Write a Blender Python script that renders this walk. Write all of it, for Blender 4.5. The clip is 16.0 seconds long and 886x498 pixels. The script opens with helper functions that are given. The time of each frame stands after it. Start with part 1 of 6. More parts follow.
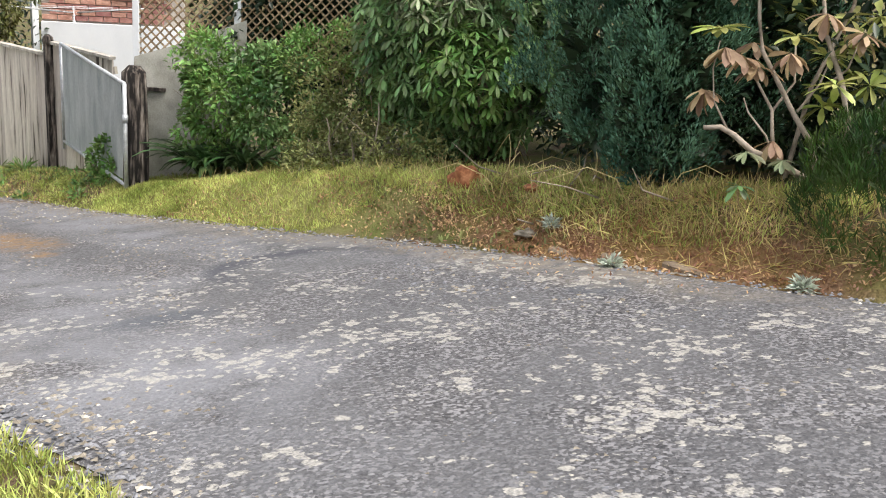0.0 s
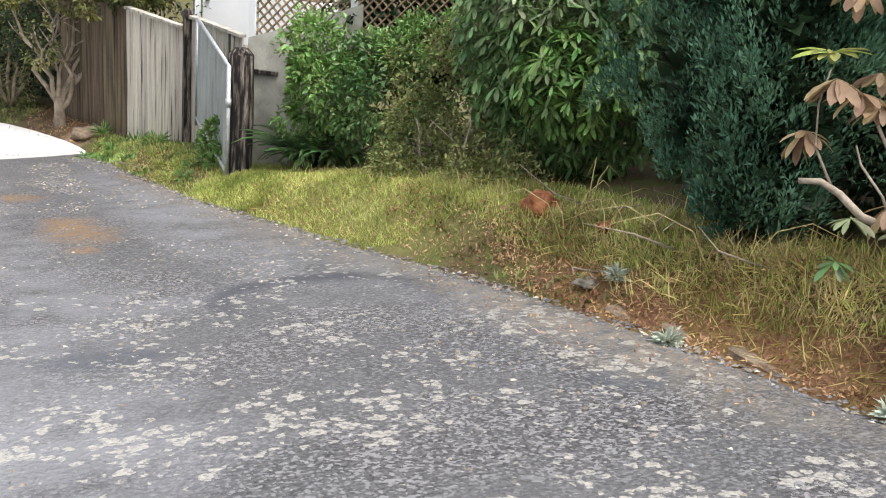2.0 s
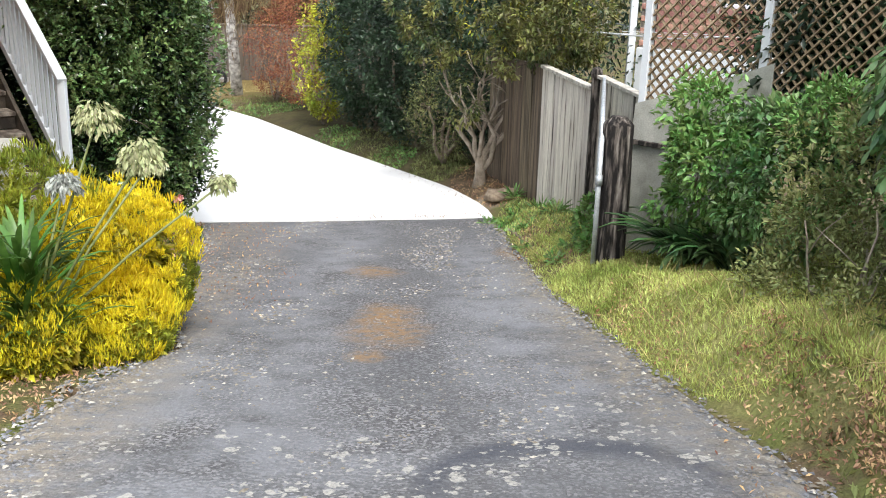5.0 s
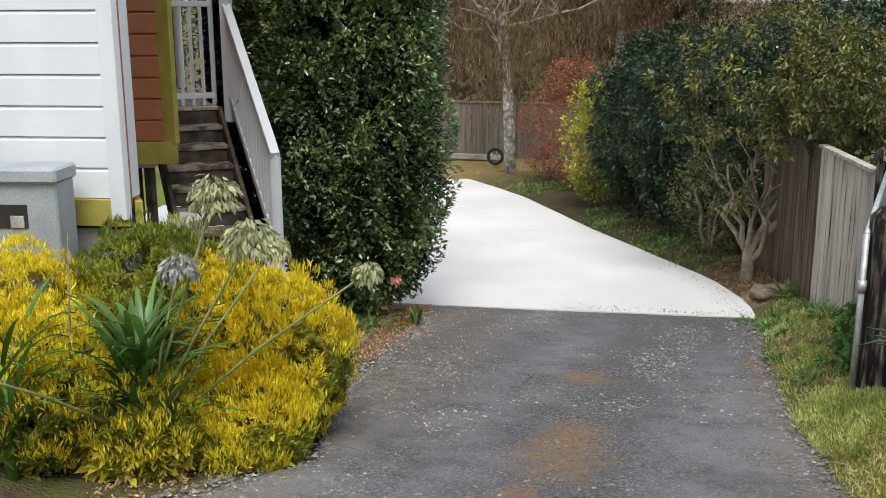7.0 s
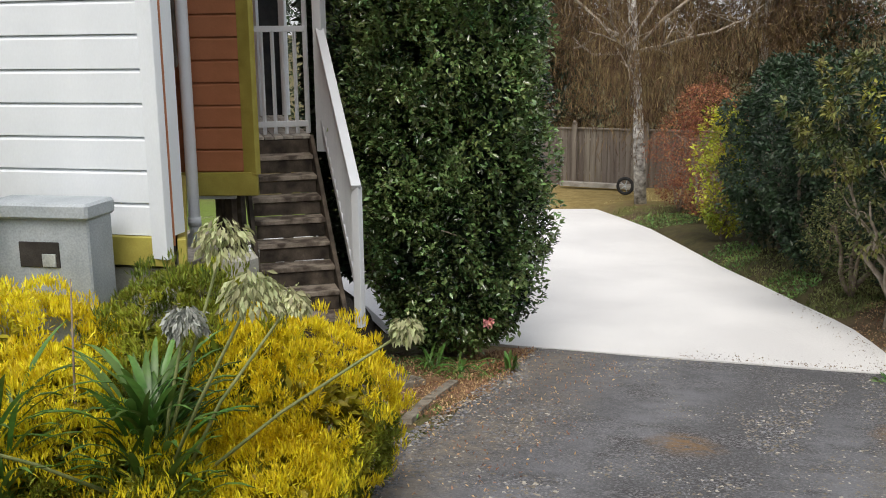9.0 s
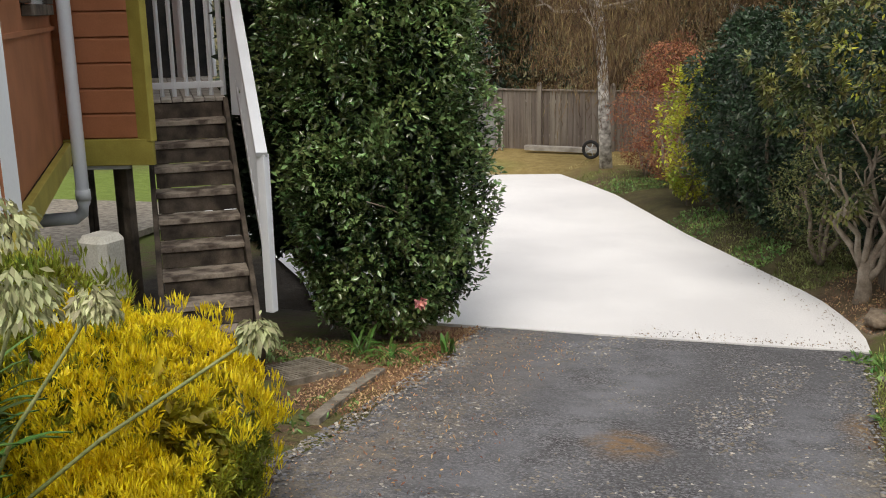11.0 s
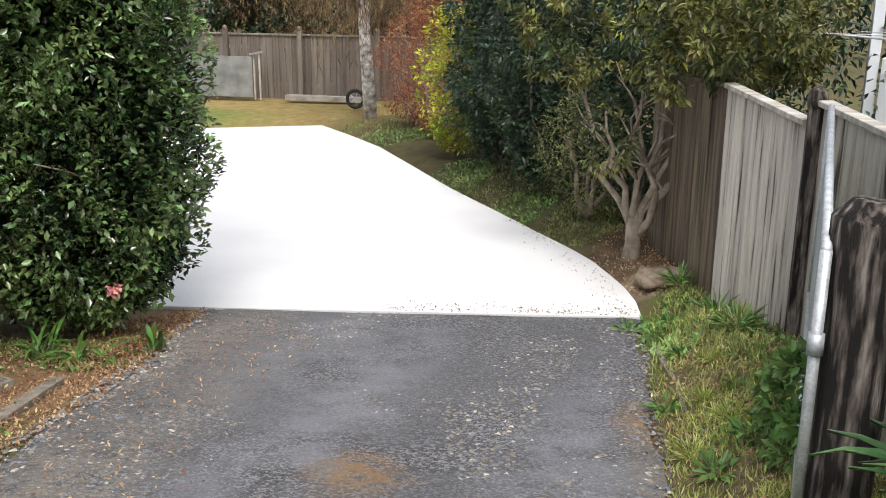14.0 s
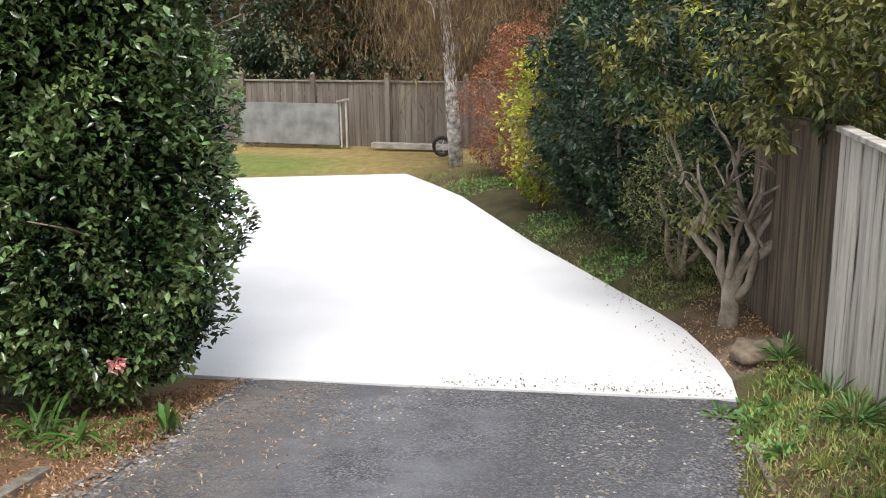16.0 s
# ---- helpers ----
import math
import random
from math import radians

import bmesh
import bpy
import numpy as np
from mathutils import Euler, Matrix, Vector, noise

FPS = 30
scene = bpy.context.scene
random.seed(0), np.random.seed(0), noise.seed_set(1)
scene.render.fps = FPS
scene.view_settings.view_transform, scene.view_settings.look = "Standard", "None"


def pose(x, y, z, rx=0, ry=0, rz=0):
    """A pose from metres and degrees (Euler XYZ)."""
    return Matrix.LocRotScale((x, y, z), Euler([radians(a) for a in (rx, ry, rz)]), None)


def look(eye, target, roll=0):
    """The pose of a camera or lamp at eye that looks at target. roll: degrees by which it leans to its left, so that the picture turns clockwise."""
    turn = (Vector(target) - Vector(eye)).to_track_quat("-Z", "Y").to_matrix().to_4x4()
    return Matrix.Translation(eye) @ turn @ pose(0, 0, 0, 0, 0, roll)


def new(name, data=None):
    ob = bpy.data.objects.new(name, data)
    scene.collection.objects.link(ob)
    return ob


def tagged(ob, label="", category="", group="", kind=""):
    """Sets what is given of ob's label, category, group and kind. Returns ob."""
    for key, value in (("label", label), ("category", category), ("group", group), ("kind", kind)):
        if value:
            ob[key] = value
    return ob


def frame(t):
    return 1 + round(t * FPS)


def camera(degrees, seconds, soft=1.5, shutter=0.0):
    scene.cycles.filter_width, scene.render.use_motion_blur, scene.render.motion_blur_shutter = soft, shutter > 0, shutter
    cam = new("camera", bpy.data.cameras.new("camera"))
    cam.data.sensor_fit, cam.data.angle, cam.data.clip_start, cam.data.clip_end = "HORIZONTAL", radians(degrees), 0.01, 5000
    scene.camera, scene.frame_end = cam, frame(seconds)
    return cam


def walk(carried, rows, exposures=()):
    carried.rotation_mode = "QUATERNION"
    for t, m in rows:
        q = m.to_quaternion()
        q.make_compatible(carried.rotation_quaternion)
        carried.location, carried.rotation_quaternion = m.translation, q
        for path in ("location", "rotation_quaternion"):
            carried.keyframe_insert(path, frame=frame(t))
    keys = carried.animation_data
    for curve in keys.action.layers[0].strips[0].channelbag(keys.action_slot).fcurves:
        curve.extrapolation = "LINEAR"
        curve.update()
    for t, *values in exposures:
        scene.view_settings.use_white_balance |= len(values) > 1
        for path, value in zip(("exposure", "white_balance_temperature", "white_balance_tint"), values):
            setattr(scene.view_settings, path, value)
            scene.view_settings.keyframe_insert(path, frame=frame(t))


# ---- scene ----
cam = camera(47.6, 16.0, soft=1.0)
PATH = [
    (0, (-2.205, -1.009, 3.423), (-0.976, 0.468, 2.868), 4.0),
    (0.5, (-1.82, -0.977, 3.5), (-0.641, 0.534, 2.929), 4.4),
    (1, (-1.417, -0.915, 3.499), (-0.325, 0.651, 2.903), 5.0),
    (1.5, (-1.093, -0.816, 3.539), (-0.104, 0.8, 2.899), 5.4),
    (2, (-0.81, -0.65, 3.563), (0.073, 1.03, 2.932), 5.5),
    (2.5, (-0.495, -0.477, 3.561), (0.247, 1.272, 2.936), 5.2),
    (3, (-0.233, -0.245, 3.558), (0.359, 1.556, 2.921), 4.6),
    (3.5, (-0.047, -0.002, 3.583), (0.403, 1.84, 2.946), 4.1),
    (4, (0.224, 0.243, 3.565), (0.502, 2.123, 2.943), 3.2),
    (4.5, (0.422, 0.517, 3.541), (0.541, 2.417, 2.929), 2.3),
    (5, (0.585, 0.762, 3.558), (0.549, 2.67, 2.958), 1.5),
    (5.2, (0.663, 0.873, 3.556), (0.56, 2.781, 2.966), 1.2),
    (7.3, (1.169, 2.158, 3.366), (0.482, 3.985, 2.93), 0.3),
    (7.5, (1.172, 2.199, 3.379), (0.461, 4.019, 2.952), 0.2),
    (8, (1.187, 2.403, 3.4), (0.41, 4.199, 2.991), 0.6),
    (8.5, (1.272, 2.553, 3.39), (0.418, 4.317, 2.992), -0.1),
    (8.7, (1.251, 2.66, 3.363), (0.369, 4.41, 2.965), -1.0),
    (10.8, (1.285, 3.744, 3.251), (0.371, 5.463, 2.792), -1.6),
    (11, (1.255, 3.791, 3.236), (0.413, 5.543, 2.763), -1.1),
    (11.5, (1.325, 3.97, 3.211), (0.624, 5.775, 2.71), -0.3),
    (12, (1.367, 4.219, 3.183), (0.771, 6.055, 2.658), 0.0),
    (12.5, (1.291, 4.474, 3.121), (0.797, 6.336, 2.583), 0.6),
    (13, (1.231, 4.729, 3.075), (0.797, 6.601, 2.522), 0.9),
    (13.5, (1.23, 5.013, 3.031), (0.803, 6.884, 2.467), 0.6),
    (14, (1.151, 5.282, 2.991), (0.721, 7.15, 2.423), 0.3),
    (14.5, (1.161, 5.565, 2.929), (0.689, 7.426, 2.37), -0.3),
    (15, (1.195, 5.881, 2.899), (0.662, 7.729, 2.349), -1.0),
    (15.5, (1.153, 6.159, 2.87), (0.575, 8.001, 2.347), -1.0),
    (16, (1.21, 6.361, 2.847), (0.577, 8.196, 2.369), -0.8),
]
E0, E1, E2 = 0.7, -0.17, 0.28
walk(cam, [(t, look(eye, target, roll)) for t, eye, target, roll in PATH if t not in (7.3, 8.7)],
     exposures=[(0, E0, 6900, 13), (5, E0, 6500, 10), (7.4, E1, 6600, 10), (11, E1, 6950, 12), (12.2, E2, 6800, 12), (16, E2, 6500, 12)])

# ---- light ----
world = bpy.data.worlds.new("world")
scene.world = world
world.use_nodes = True
_n, _l = world.node_tree.nodes, world.node_tree.links
_n.clear()
_sky = _n.new("ShaderNodeTexSky")
_sky.sky_type, _sky.sun_disc = "NISHITA", False
_sky.sun_elevation, _sky.sun_rotation = radians(58), radians(160.1)
_sky.air_density, _sky.dust_density, _sky.ozone_density = 1.0, 4.0, 1.0
_mixs = _n.new("ShaderNodeMix")
_mixs.data_type = "RGBA"
_mixs.inputs[0].default_value = 0.55
_mixs.inputs[7].default_value = (9.0, 9.4, 10.0, 1)
_bg = _n.new("ShaderNodeBackground")
_bg.inputs[1].default_value = 0.14
_out = _n.new("ShaderNodeOutputWorld")
_l.new(_sky.outputs[0], _mixs.inputs[6])
_l.new(_mixs.outputs[2], _bg.inputs[0])
_l.new(_bg.outputs[0], _out.inputs[0])
sun = new("sun", bpy.data.lights.new("sun", "SUN"))
sun.data.energy, sun.data.angle, sun.data.color = 2.6, radians(30), (1.0, 0.98, 0.95)
sun.matrix_world = look((0, 0, 20), (-4.2, 11.6, 0.5))


# ---- materials ----
def rgb(c):
    return (c[0], c[1], c[2], 1)


def mat(name, a, b, scale=8.0, rough=0.8, bump=0.3, fine=90.0, c=None, metal=0.0, stretch=(1, 1, 1), vary=0.0, spec=0.4, translucent=0.0, island=False, dist=0.01, lo=0.35, hi=0.65, grain=0.7):
    m = bpy.data.materials.new(name)
    m.use_nodes = True
    n, l = m.node_tree.nodes, m.node_tree.links
    p = n["Principled BSDF"]
    p.inputs["Roughness"].default_value, p.inputs["Metallic"].default_value = rough, metal
    p.inputs["Specular IOR Level"].default_value = spec
    tc, mp = n.new("ShaderNodeTexCoord"), n.new("ShaderNodeMapping")
    mp.inputs["Scale"].default_value = stretch
    if vary and not island:
        oo, om = n.new("ShaderNodeObjectInfo"), n.new("ShaderNodeVectorMath")
        om.operation = "MULTIPLY_ADD"
        l.new(oo.outputs["Random"], om.inputs[0])
        om.inputs[1].default_value = (37, 23, 51)
        l.new(tc.outputs["Object"], om.inputs[2])
        l.new(om.outputs[0], mp.inputs[0])
    else:
        l.new(tc.outputs["Object"], mp.inputs[0])
    t1, t2 = n.new("ShaderNodeTexNoise"), n.new("ShaderNodeTexNoise")
    t1.inputs["Scale"].default_value, t2.inputs["Scale"].default_value = scale, fine
    t1.inputs["Detail"].default_value = 6
    l.new(mp.outputs[0], t1.inputs["Vector"])
    l.new(mp.outputs[0], t2.inputs["Vector"])
    r = n.new("ShaderNodeValToRGB")
    r.color_ramp.elements[0].position, r.color_ramp.elements[1].position = lo, hi
    r.color_ramp.elements[0].color, r.color_ramp.elements[1].color = rgb(a), rgb(b)
    if c:
        e = r.color_ramp.elements.new(hi + 0.15)
        e.color = rgb(c)
    l.new(t1.outputs[0], r.inputs[0])
    hs = n.new("ShaderNodeHueSaturation")
    l.new(r.outputs[0], hs.inputs["Color"])
    ma = n.new("ShaderNodeMath")
    ma.operation = "MULTIPLY_ADD"
    l.new(t2.outputs[0], ma.inputs[0])
    ma.inputs[1].default_value, ma.inputs[2].default_value = grain, 1 - grain / 2
    last = ma.outputs[0]
    if vary or island:
        if island:
            gi = n.new("ShaderNodeNewGeometry")
            o = gi.outputs["Random Per Island"]
        else:
            oi = n.new("ShaderNodeObjectInfo")
            o = oi.outputs["Random"]
        mb = n.new("ShaderNodeMath")
        mb.operation = "MULTIPLY_ADD"
        l.new(o, mb.inputs[0])
        mb.inputs[1].default_value, mb.inputs[2].default_value = vary, 1 - vary / 2
        mc = n.new("ShaderNodeMath")
        mc.operation = "MULTIPLY"
        l.new(last, mc.inputs[0])
        l.new(mb.outputs[0], mc.inputs[1])
        last = mc.outputs[0]
        md = n.new("ShaderNodeMath")
        md.operation = "MULTIPLY_ADD"
        l.new(o, md.inputs[0])
        md.inputs[1].default_value, md.inputs[2].default_value = vary * 0.06, 0.5 - vary * 0.03
        l.new(md.outputs[0], hs.inputs["Hue"])
    l.new(last, hs.inputs["Value"])
    l.new(hs.outputs[0], p.inputs["Base Color"])
    if bump:
        bp = n.new("ShaderNodeBump")
        bp.inputs["Strength"].default_value, bp.inputs["Distance"].default_value = bump, dist
        l.new(t2.outputs[0], bp.inputs["Height"])
        l.new(bp.outputs[0], p.inputs["Normal"])
    if translucent:
        tr, mx = n.new("ShaderNodeBsdfTranslucent"), n.new("ShaderNodeMixShader")
        mx.inputs[0].default_value = translucent
        l.new(hs.outputs[0], tr.inputs[0])
        l.new(p.outputs[0], mx.inputs[1])
        l.new(tr.outputs[0], mx.inputs[2])
        l.new(mx.outputs[0], n["Material Output"].inputs[0])
    return m


def leafmat(name, a, b, rough=0.45, vary=0.9, spec=0.5, tr=0.25, c=None):
    return mat(name, a, b, scale=2.2, rough=rough, bump=0, fine=25, c=c, vary=vary, spec=spec, translucent=tr, island=True)


M_HEDGE = leafmat("glossy_leaf", (0.02, 0.05, 0.016), (0.26, 0.37, 0.13), rough=0.22, spec=1.0, tr=0.12, vary=1.2)
M_RHODO = leafmat("broad_leaf", (0.07, 0.15, 0.055), (0.24, 0.38, 0.14), rough=0.45)
M_RHODO_PALE = leafmat("pale_leaf", (0.2, 0.25, 0.13), (0.36, 0.41, 0.25), rough=0.5)
M_BRIGHT = leafmat("bright_leaf", (0.08, 0.18, 0.04), (0.26, 0.42, 0.12), rough=0.4)
M_CYPRESS = leafmat("blue_green_scale_leaf", (0.035, 0.1, 0.06), (0.16, 0.31, 0.185), rough=0.75, spec=0.2, tr=0.1)
M_WEED = leafmat("weedy_leaf", (0.11, 0.14, 0.04), (0.36, 0.37, 0.14), rough=0.6)
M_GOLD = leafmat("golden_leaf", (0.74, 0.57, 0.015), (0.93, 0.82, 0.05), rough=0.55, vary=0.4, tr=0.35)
# inner and lower leaves: greener tone plus shade darkened into the colour
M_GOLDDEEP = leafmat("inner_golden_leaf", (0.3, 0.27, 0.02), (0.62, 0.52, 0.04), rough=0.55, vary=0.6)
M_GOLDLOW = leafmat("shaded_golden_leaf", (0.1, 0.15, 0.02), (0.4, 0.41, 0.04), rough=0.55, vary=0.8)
M_STRAP = leafmat("strap_leaf", (0.05, 0.13, 0.02), (0.17, 0.31, 0.07), rough=0.4, vary=0.7)
M_STRAPDARK = leafmat("dark_strap_leaf", (0.03, 0.08, 0.025), (0.15, 0.25, 0.09), rough=0.3, vary=1.0, spec=0.8)
M_MAG = leafmat("mixed_tree_leaf", (0.05, 0.075, 0.02), (0.25, 0.235, 0.065), rough=0.45, vary=1.2, c=(0.46, 0.3, 0.08))
# camellia and scrub leaf; also the shade in plant cores, as near-black leaves
M_DARK = leafmat("dark_leaf_and_gap_shade", (0.012, 0.03, 0.015), (0.055, 0.095, 0.045), rough=0.4)
M_YEL = leafmat("variegated_leaf", (0.2, 0.27, 0.03), (0.6, 0.55, 0.05), rough=0.5)
M_RED = leafmat("russet_leaf", (0.2, 0.06, 0.03), (0.42, 0.17, 0.09), rough=0.6)
M_BROWNTWIG = leafmat("autumn_twig", (0.085, 0.052, 0.028), (0.3, 0.2, 0.1), rough=0.8)
M_ROSY = leafmat("yellow_green_rosette_leaf", (0.3, 0.38, 0.08), (0.55, 0.58, 0.22), rough=0.5)
M_ROSB = leafmat("brown_rosette_leaf", (0.35, 0.24, 0.12), (0.55, 0.42, 0.27), rough=0.6)
M_FINE = leafmat("fine_green_needle", (0.015, 0.05, 0.008), (0.07, 0.13, 0.02), rough=0.6, c=(0.2, 0.22, 0.05))
M_GRASS = leafmat("grass_blade", (0.27, 0.33, 0.07), (0.62, 0.64, 0.21), rough=0.6, vary=1.0)
M_DRY = leafmat("dry_grass_blade", (0.42, 0.33, 0.13), (0.72, 0.6, 0.3), rough=0.7, vary=0.8)
M_LITTER = leafmat("fallen_leaf", (0.32, 0.16, 0.08), (0.6, 0.4, 0.24), rough=0.75, vary=1.0)
M_SEED = leafmat("seed_head_floret", (0.3, 0.33, 0.15), (0.62, 0.62, 0.36), rough=0.6)
M_SEEDG = leafmat("grey_seed_head_floret", (0.25, 0.27, 0.24), (0.4, 0.42, 0.38), rough=0.6)
M_EARTH = mat("earthy_stone", (0.16, 0.12, 0.085), (0.3, 0.24, 0.17), scale=12, rough=0.95, bump=0.7)
# worn treads, also darkened for the shade over the steps
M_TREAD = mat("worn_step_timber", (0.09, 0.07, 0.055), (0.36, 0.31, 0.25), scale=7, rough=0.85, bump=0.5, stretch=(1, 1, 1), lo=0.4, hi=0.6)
M_BARK = mat("bark", (0.16, 0.12, 0.09), (0.34, 0.28, 0.22), scale=9, rough=0.9, bump=0.6, fine=60)
M_PALEBARK = mat("pale_bark", (0.2, 0.165, 0.125), (0.42, 0.36, 0.29), scale=7, rough=0.85, bump=0.5, fine=60)
M_BIRCH = mat("birch_bark", (0.16, 0.14, 0.12), (0.78, 0.75, 0.7), scale=7, rough=0.8, bump=0.3, stretch=(1, 1, 1.4))
M_STALK = mat("green_stalk", (0.16, 0.2, 0.07), (0.28, 0.3, 0.12), rough=0.6)
M_FENCE = mat("weathered_fence_timber", (0.055, 0.045, 0.036), (0.46, 0.42, 0.36), scale=4.0, rough=0.9, bump=0.5, fine=50, stretch=(4.0, 4.0, 0.22), vary=0.45, c=(0.6, 0.56, 0.49), lo=0.35, hi=0.45)
# darker brown copy of the fence timber, with the tree's shade in its colour
M_FENCEBROWN = mat("shaded_brown_fence_timber", (0.05, 0.037, 0.025), (0.16, 0.12, 0.08), scale=4.0, rough=0.9, bump=0.5, fine=50, stretch=(4.0, 4.0, 0.25), vary=0.4, lo=0.36, hi=0.6)
M_FENCEFAR = mat("grey_brown_fence_timber", (0.13, 0.105, 0.085), (0.25, 0.215, 0.18), scale=3.0, rough=0.9, bump=0.4, fine=50, stretch=(4.0, 4.0, 0.25), vary=0.35, lo=0.3, hi=0.7)
M_POST = mat("blackened_post_timber", (0.012, 0.01, 0.009), (0.13, 0.11, 0.095), scale=9, rough=0.95, bump=0.9, fine=60, stretch=(3.0, 3.0, 0.4), c=(0.36, 0.33, 0.29), lo=0.45, hi=0.58)
M_DECK = mat("deck_timber", (0.3, 0.28, 0.24), (0.55, 0.52, 0.46), scale=4, rough=0.85, stretch=(1, 4, 1), vary=0.3)
# grime plus the shade from deck and hedge, both in this dark colour
M_STEP = mat("grimy_shaded_timber", (0.03, 0.024, 0.018), (0.13, 0.105, 0.08), scale=6, rough=0.85, bump=0.5, c=(0.24, 0.2, 0.155))
M_WHITE = mat("white_paint", (0.7, 0.745, 0.78), (0.8, 0.84, 0.87), scale=2, rough=0.5, bump=0.03, grain=0.1, stretch=(1, 1, 0.5))
M_RUST = mat("rust_brown_paint", (0.32, 0.125, 0.055), (0.42, 0.17, 0.08), scale=3, rough=0.6, bump=0.1, grain=0.25)
M_OLIVE = mat("olive_paint", (0.3, 0.26, 0.05), (0.42, 0.37, 0.08), scale=4, rough=0.6, bump=0.1, grain=0.3)
M_GREY = mat("grey_box_paint", (0.3, 0.34, 0.37), (0.4, 0.44, 0.47), scale=4, rough=0.55, bump=0.05)
M_GALV = mat("galvanised_steel", (0.45, 0.48, 0.5), (0.62, 0.66, 0.68), scale=14, rough=0.5, metal=0.5, bump=0.08)
M_SHEET = mat("weathered_grey_sheet", (0.3, 0.34, 0.34), (0.46, 0.5, 0.49), scale=5, rough=0.7, bump=0.1, stretch=(1, 1, 0.4))
M_CEMENT = mat("fibre_cement", (0.3, 0.3, 0.26), (0.46, 0.46, 0.41), scale=5, rough=0.85, bump=0.2)
M_BRICK = mat("pink_brick", (0.34, 0.16, 0.13), (0.5, 0.28, 0.23), scale=12, rough=0.9, bump=0.4, vary=0.5)
M_MORTAR = mat("mortar", (0.4, 0.37, 0.33), (0.5, 0.47, 0.42), scale=15, rough=0.95)
M_LATTICE = mat("lattice_timber", (0.24, 0.175, 0.105), (0.46, 0.36, 0.24), scale=8, rough=0.9, bump=0.3, stretch=(1, 1, 1))
# near-black for the shaded void under the floor and for the meter window
M_BLACK = mat("void_and_window_black", (0.02, 0.018, 0.016), (0.05, 0.045, 0.04), rough=0.9)
M_GLASS = mat("dark_window_glass", (0.03, 0.035, 0.04), (0.05, 0.055, 0.06), rough=0.08, bump=0, spec=0.8)
M_ROCK = mat("terracotta_rock", (0.2, 0.065, 0.028), (0.43, 0.19, 0.085), scale=14, rough=0.9, bump=0.7, fine=60)
M_PALESTONE = mat("pale_stone", (0.38, 0.36, 0.31), (0.55, 0.52, 0.45), scale=12, rough=0.9, bump=0.6)
M_KERB = mat("mossy_kerb_concrete", (0.15, 0.13, 0.1), (0.31, 0.28, 0.225), scale=9, rough=0.95, bump=0.6)
M_PANEL = mat("stained_grey_sheet", (0.17, 0.175, 0.17), (0.29, 0.295, 0.28), scale=3, rough=0.8, bump=0.1)
M_CHIP = mat("grey_stone_chip", (0.1, 0.105, 0.115), (0.26, 0.27, 0.29), scale=20, rough=0.9)
M_SLAB = mat("pale_concrete", (0.66, 0.66, 0.655), (0.76, 0.76, 0.75), scale=0.6, rough=0.75, bump=0.12, fine=160, dist=0.002)
M_LICHEN = leafmat("grey_lichen_plant", (0.4, 0.46, 0.38), (0.55, 0.6, 0.5), rough=0.8)
M_RUBBER = mat("black_rubber", (0.02, 0.02, 0.02), (0.04, 0.04, 0.04), rough=0.8)
M_PETAL = leafmat("pink_petal", (0.7, 0.25, 0.25), (0.8, 0.4, 0.38), rough=0.5)


def node_mix(n, l, fac, a, b):
    m = n.new("ShaderNodeMix")
    m.data_type = "RGBA"
    if isinstance(fac, float):
        m.inputs[0].default_value = fac
    else:
        l.new(fac, m.inputs[0])
    for sock, v in ((m.inputs[6], a), (m.inputs[7], b)):
        if isinstance(v, tuple):
            sock.default_value = rgb(v)
        else:
            l.new(v, sock)
    return m.outputs[2]


def noise_fac(n, l, vec, scale, lo, hi, detail=5.0, rough=0.6):
    t, r = n.new("ShaderNodeTexNoise"), n.new("ShaderNodeMapRange")
    t.inputs["Scale"].default_value, t.inputs["Detail"].default_value, t.inputs["Roughness"].default_value = scale, detail, rough
    l.new(vec, t.inputs["Vector"])
    r.inputs[1].default_value, r.inputs[2].default_value = lo, hi
    l.new(t.outputs[0], r.inputs[0])
    return r.outputs[0]


def blob_fac(n, l, vec, centre, radius, soft):
    """1 inside an ellipse of the plan, 0 outside."""
    mp, ln, r = n.new("ShaderNodeMapping"), n.new("ShaderNodeVectorMath"), n.new("ShaderNodeMapRange")
    mp.vector_type = "TEXTURE"
    mp.inputs["Location"].default_value = (*centre, 0)
    mp.inputs["Scale"].default_value = (radius[0], radius[1], 1000)
    l.new(vec, mp.inputs[0])
    ln.operation = "LENGTH"
    l.new(mp.outputs[0], ln.inputs[0])
    r.inputs[1].default_value, r.inputs[2].default_value, r.inputs[3].default_value, r.inputs[4].default_value = 1 - soft, 1 + soft, 1, 0
    l.new(ln.outputs["Value"], r.inputs[0])
    return r.outputs[0]


def mul(n, l, a, b, op="MULTIPLY"):
    m = n.new("ShaderNodeMath")
    m.operation = op
    for k, v in enumerate((a, b)):
        if isinstance(v, float):
            m.inputs[k].default_value = v
        else:
            l.new(v, m.inputs[k])
    return m.outputs[0]


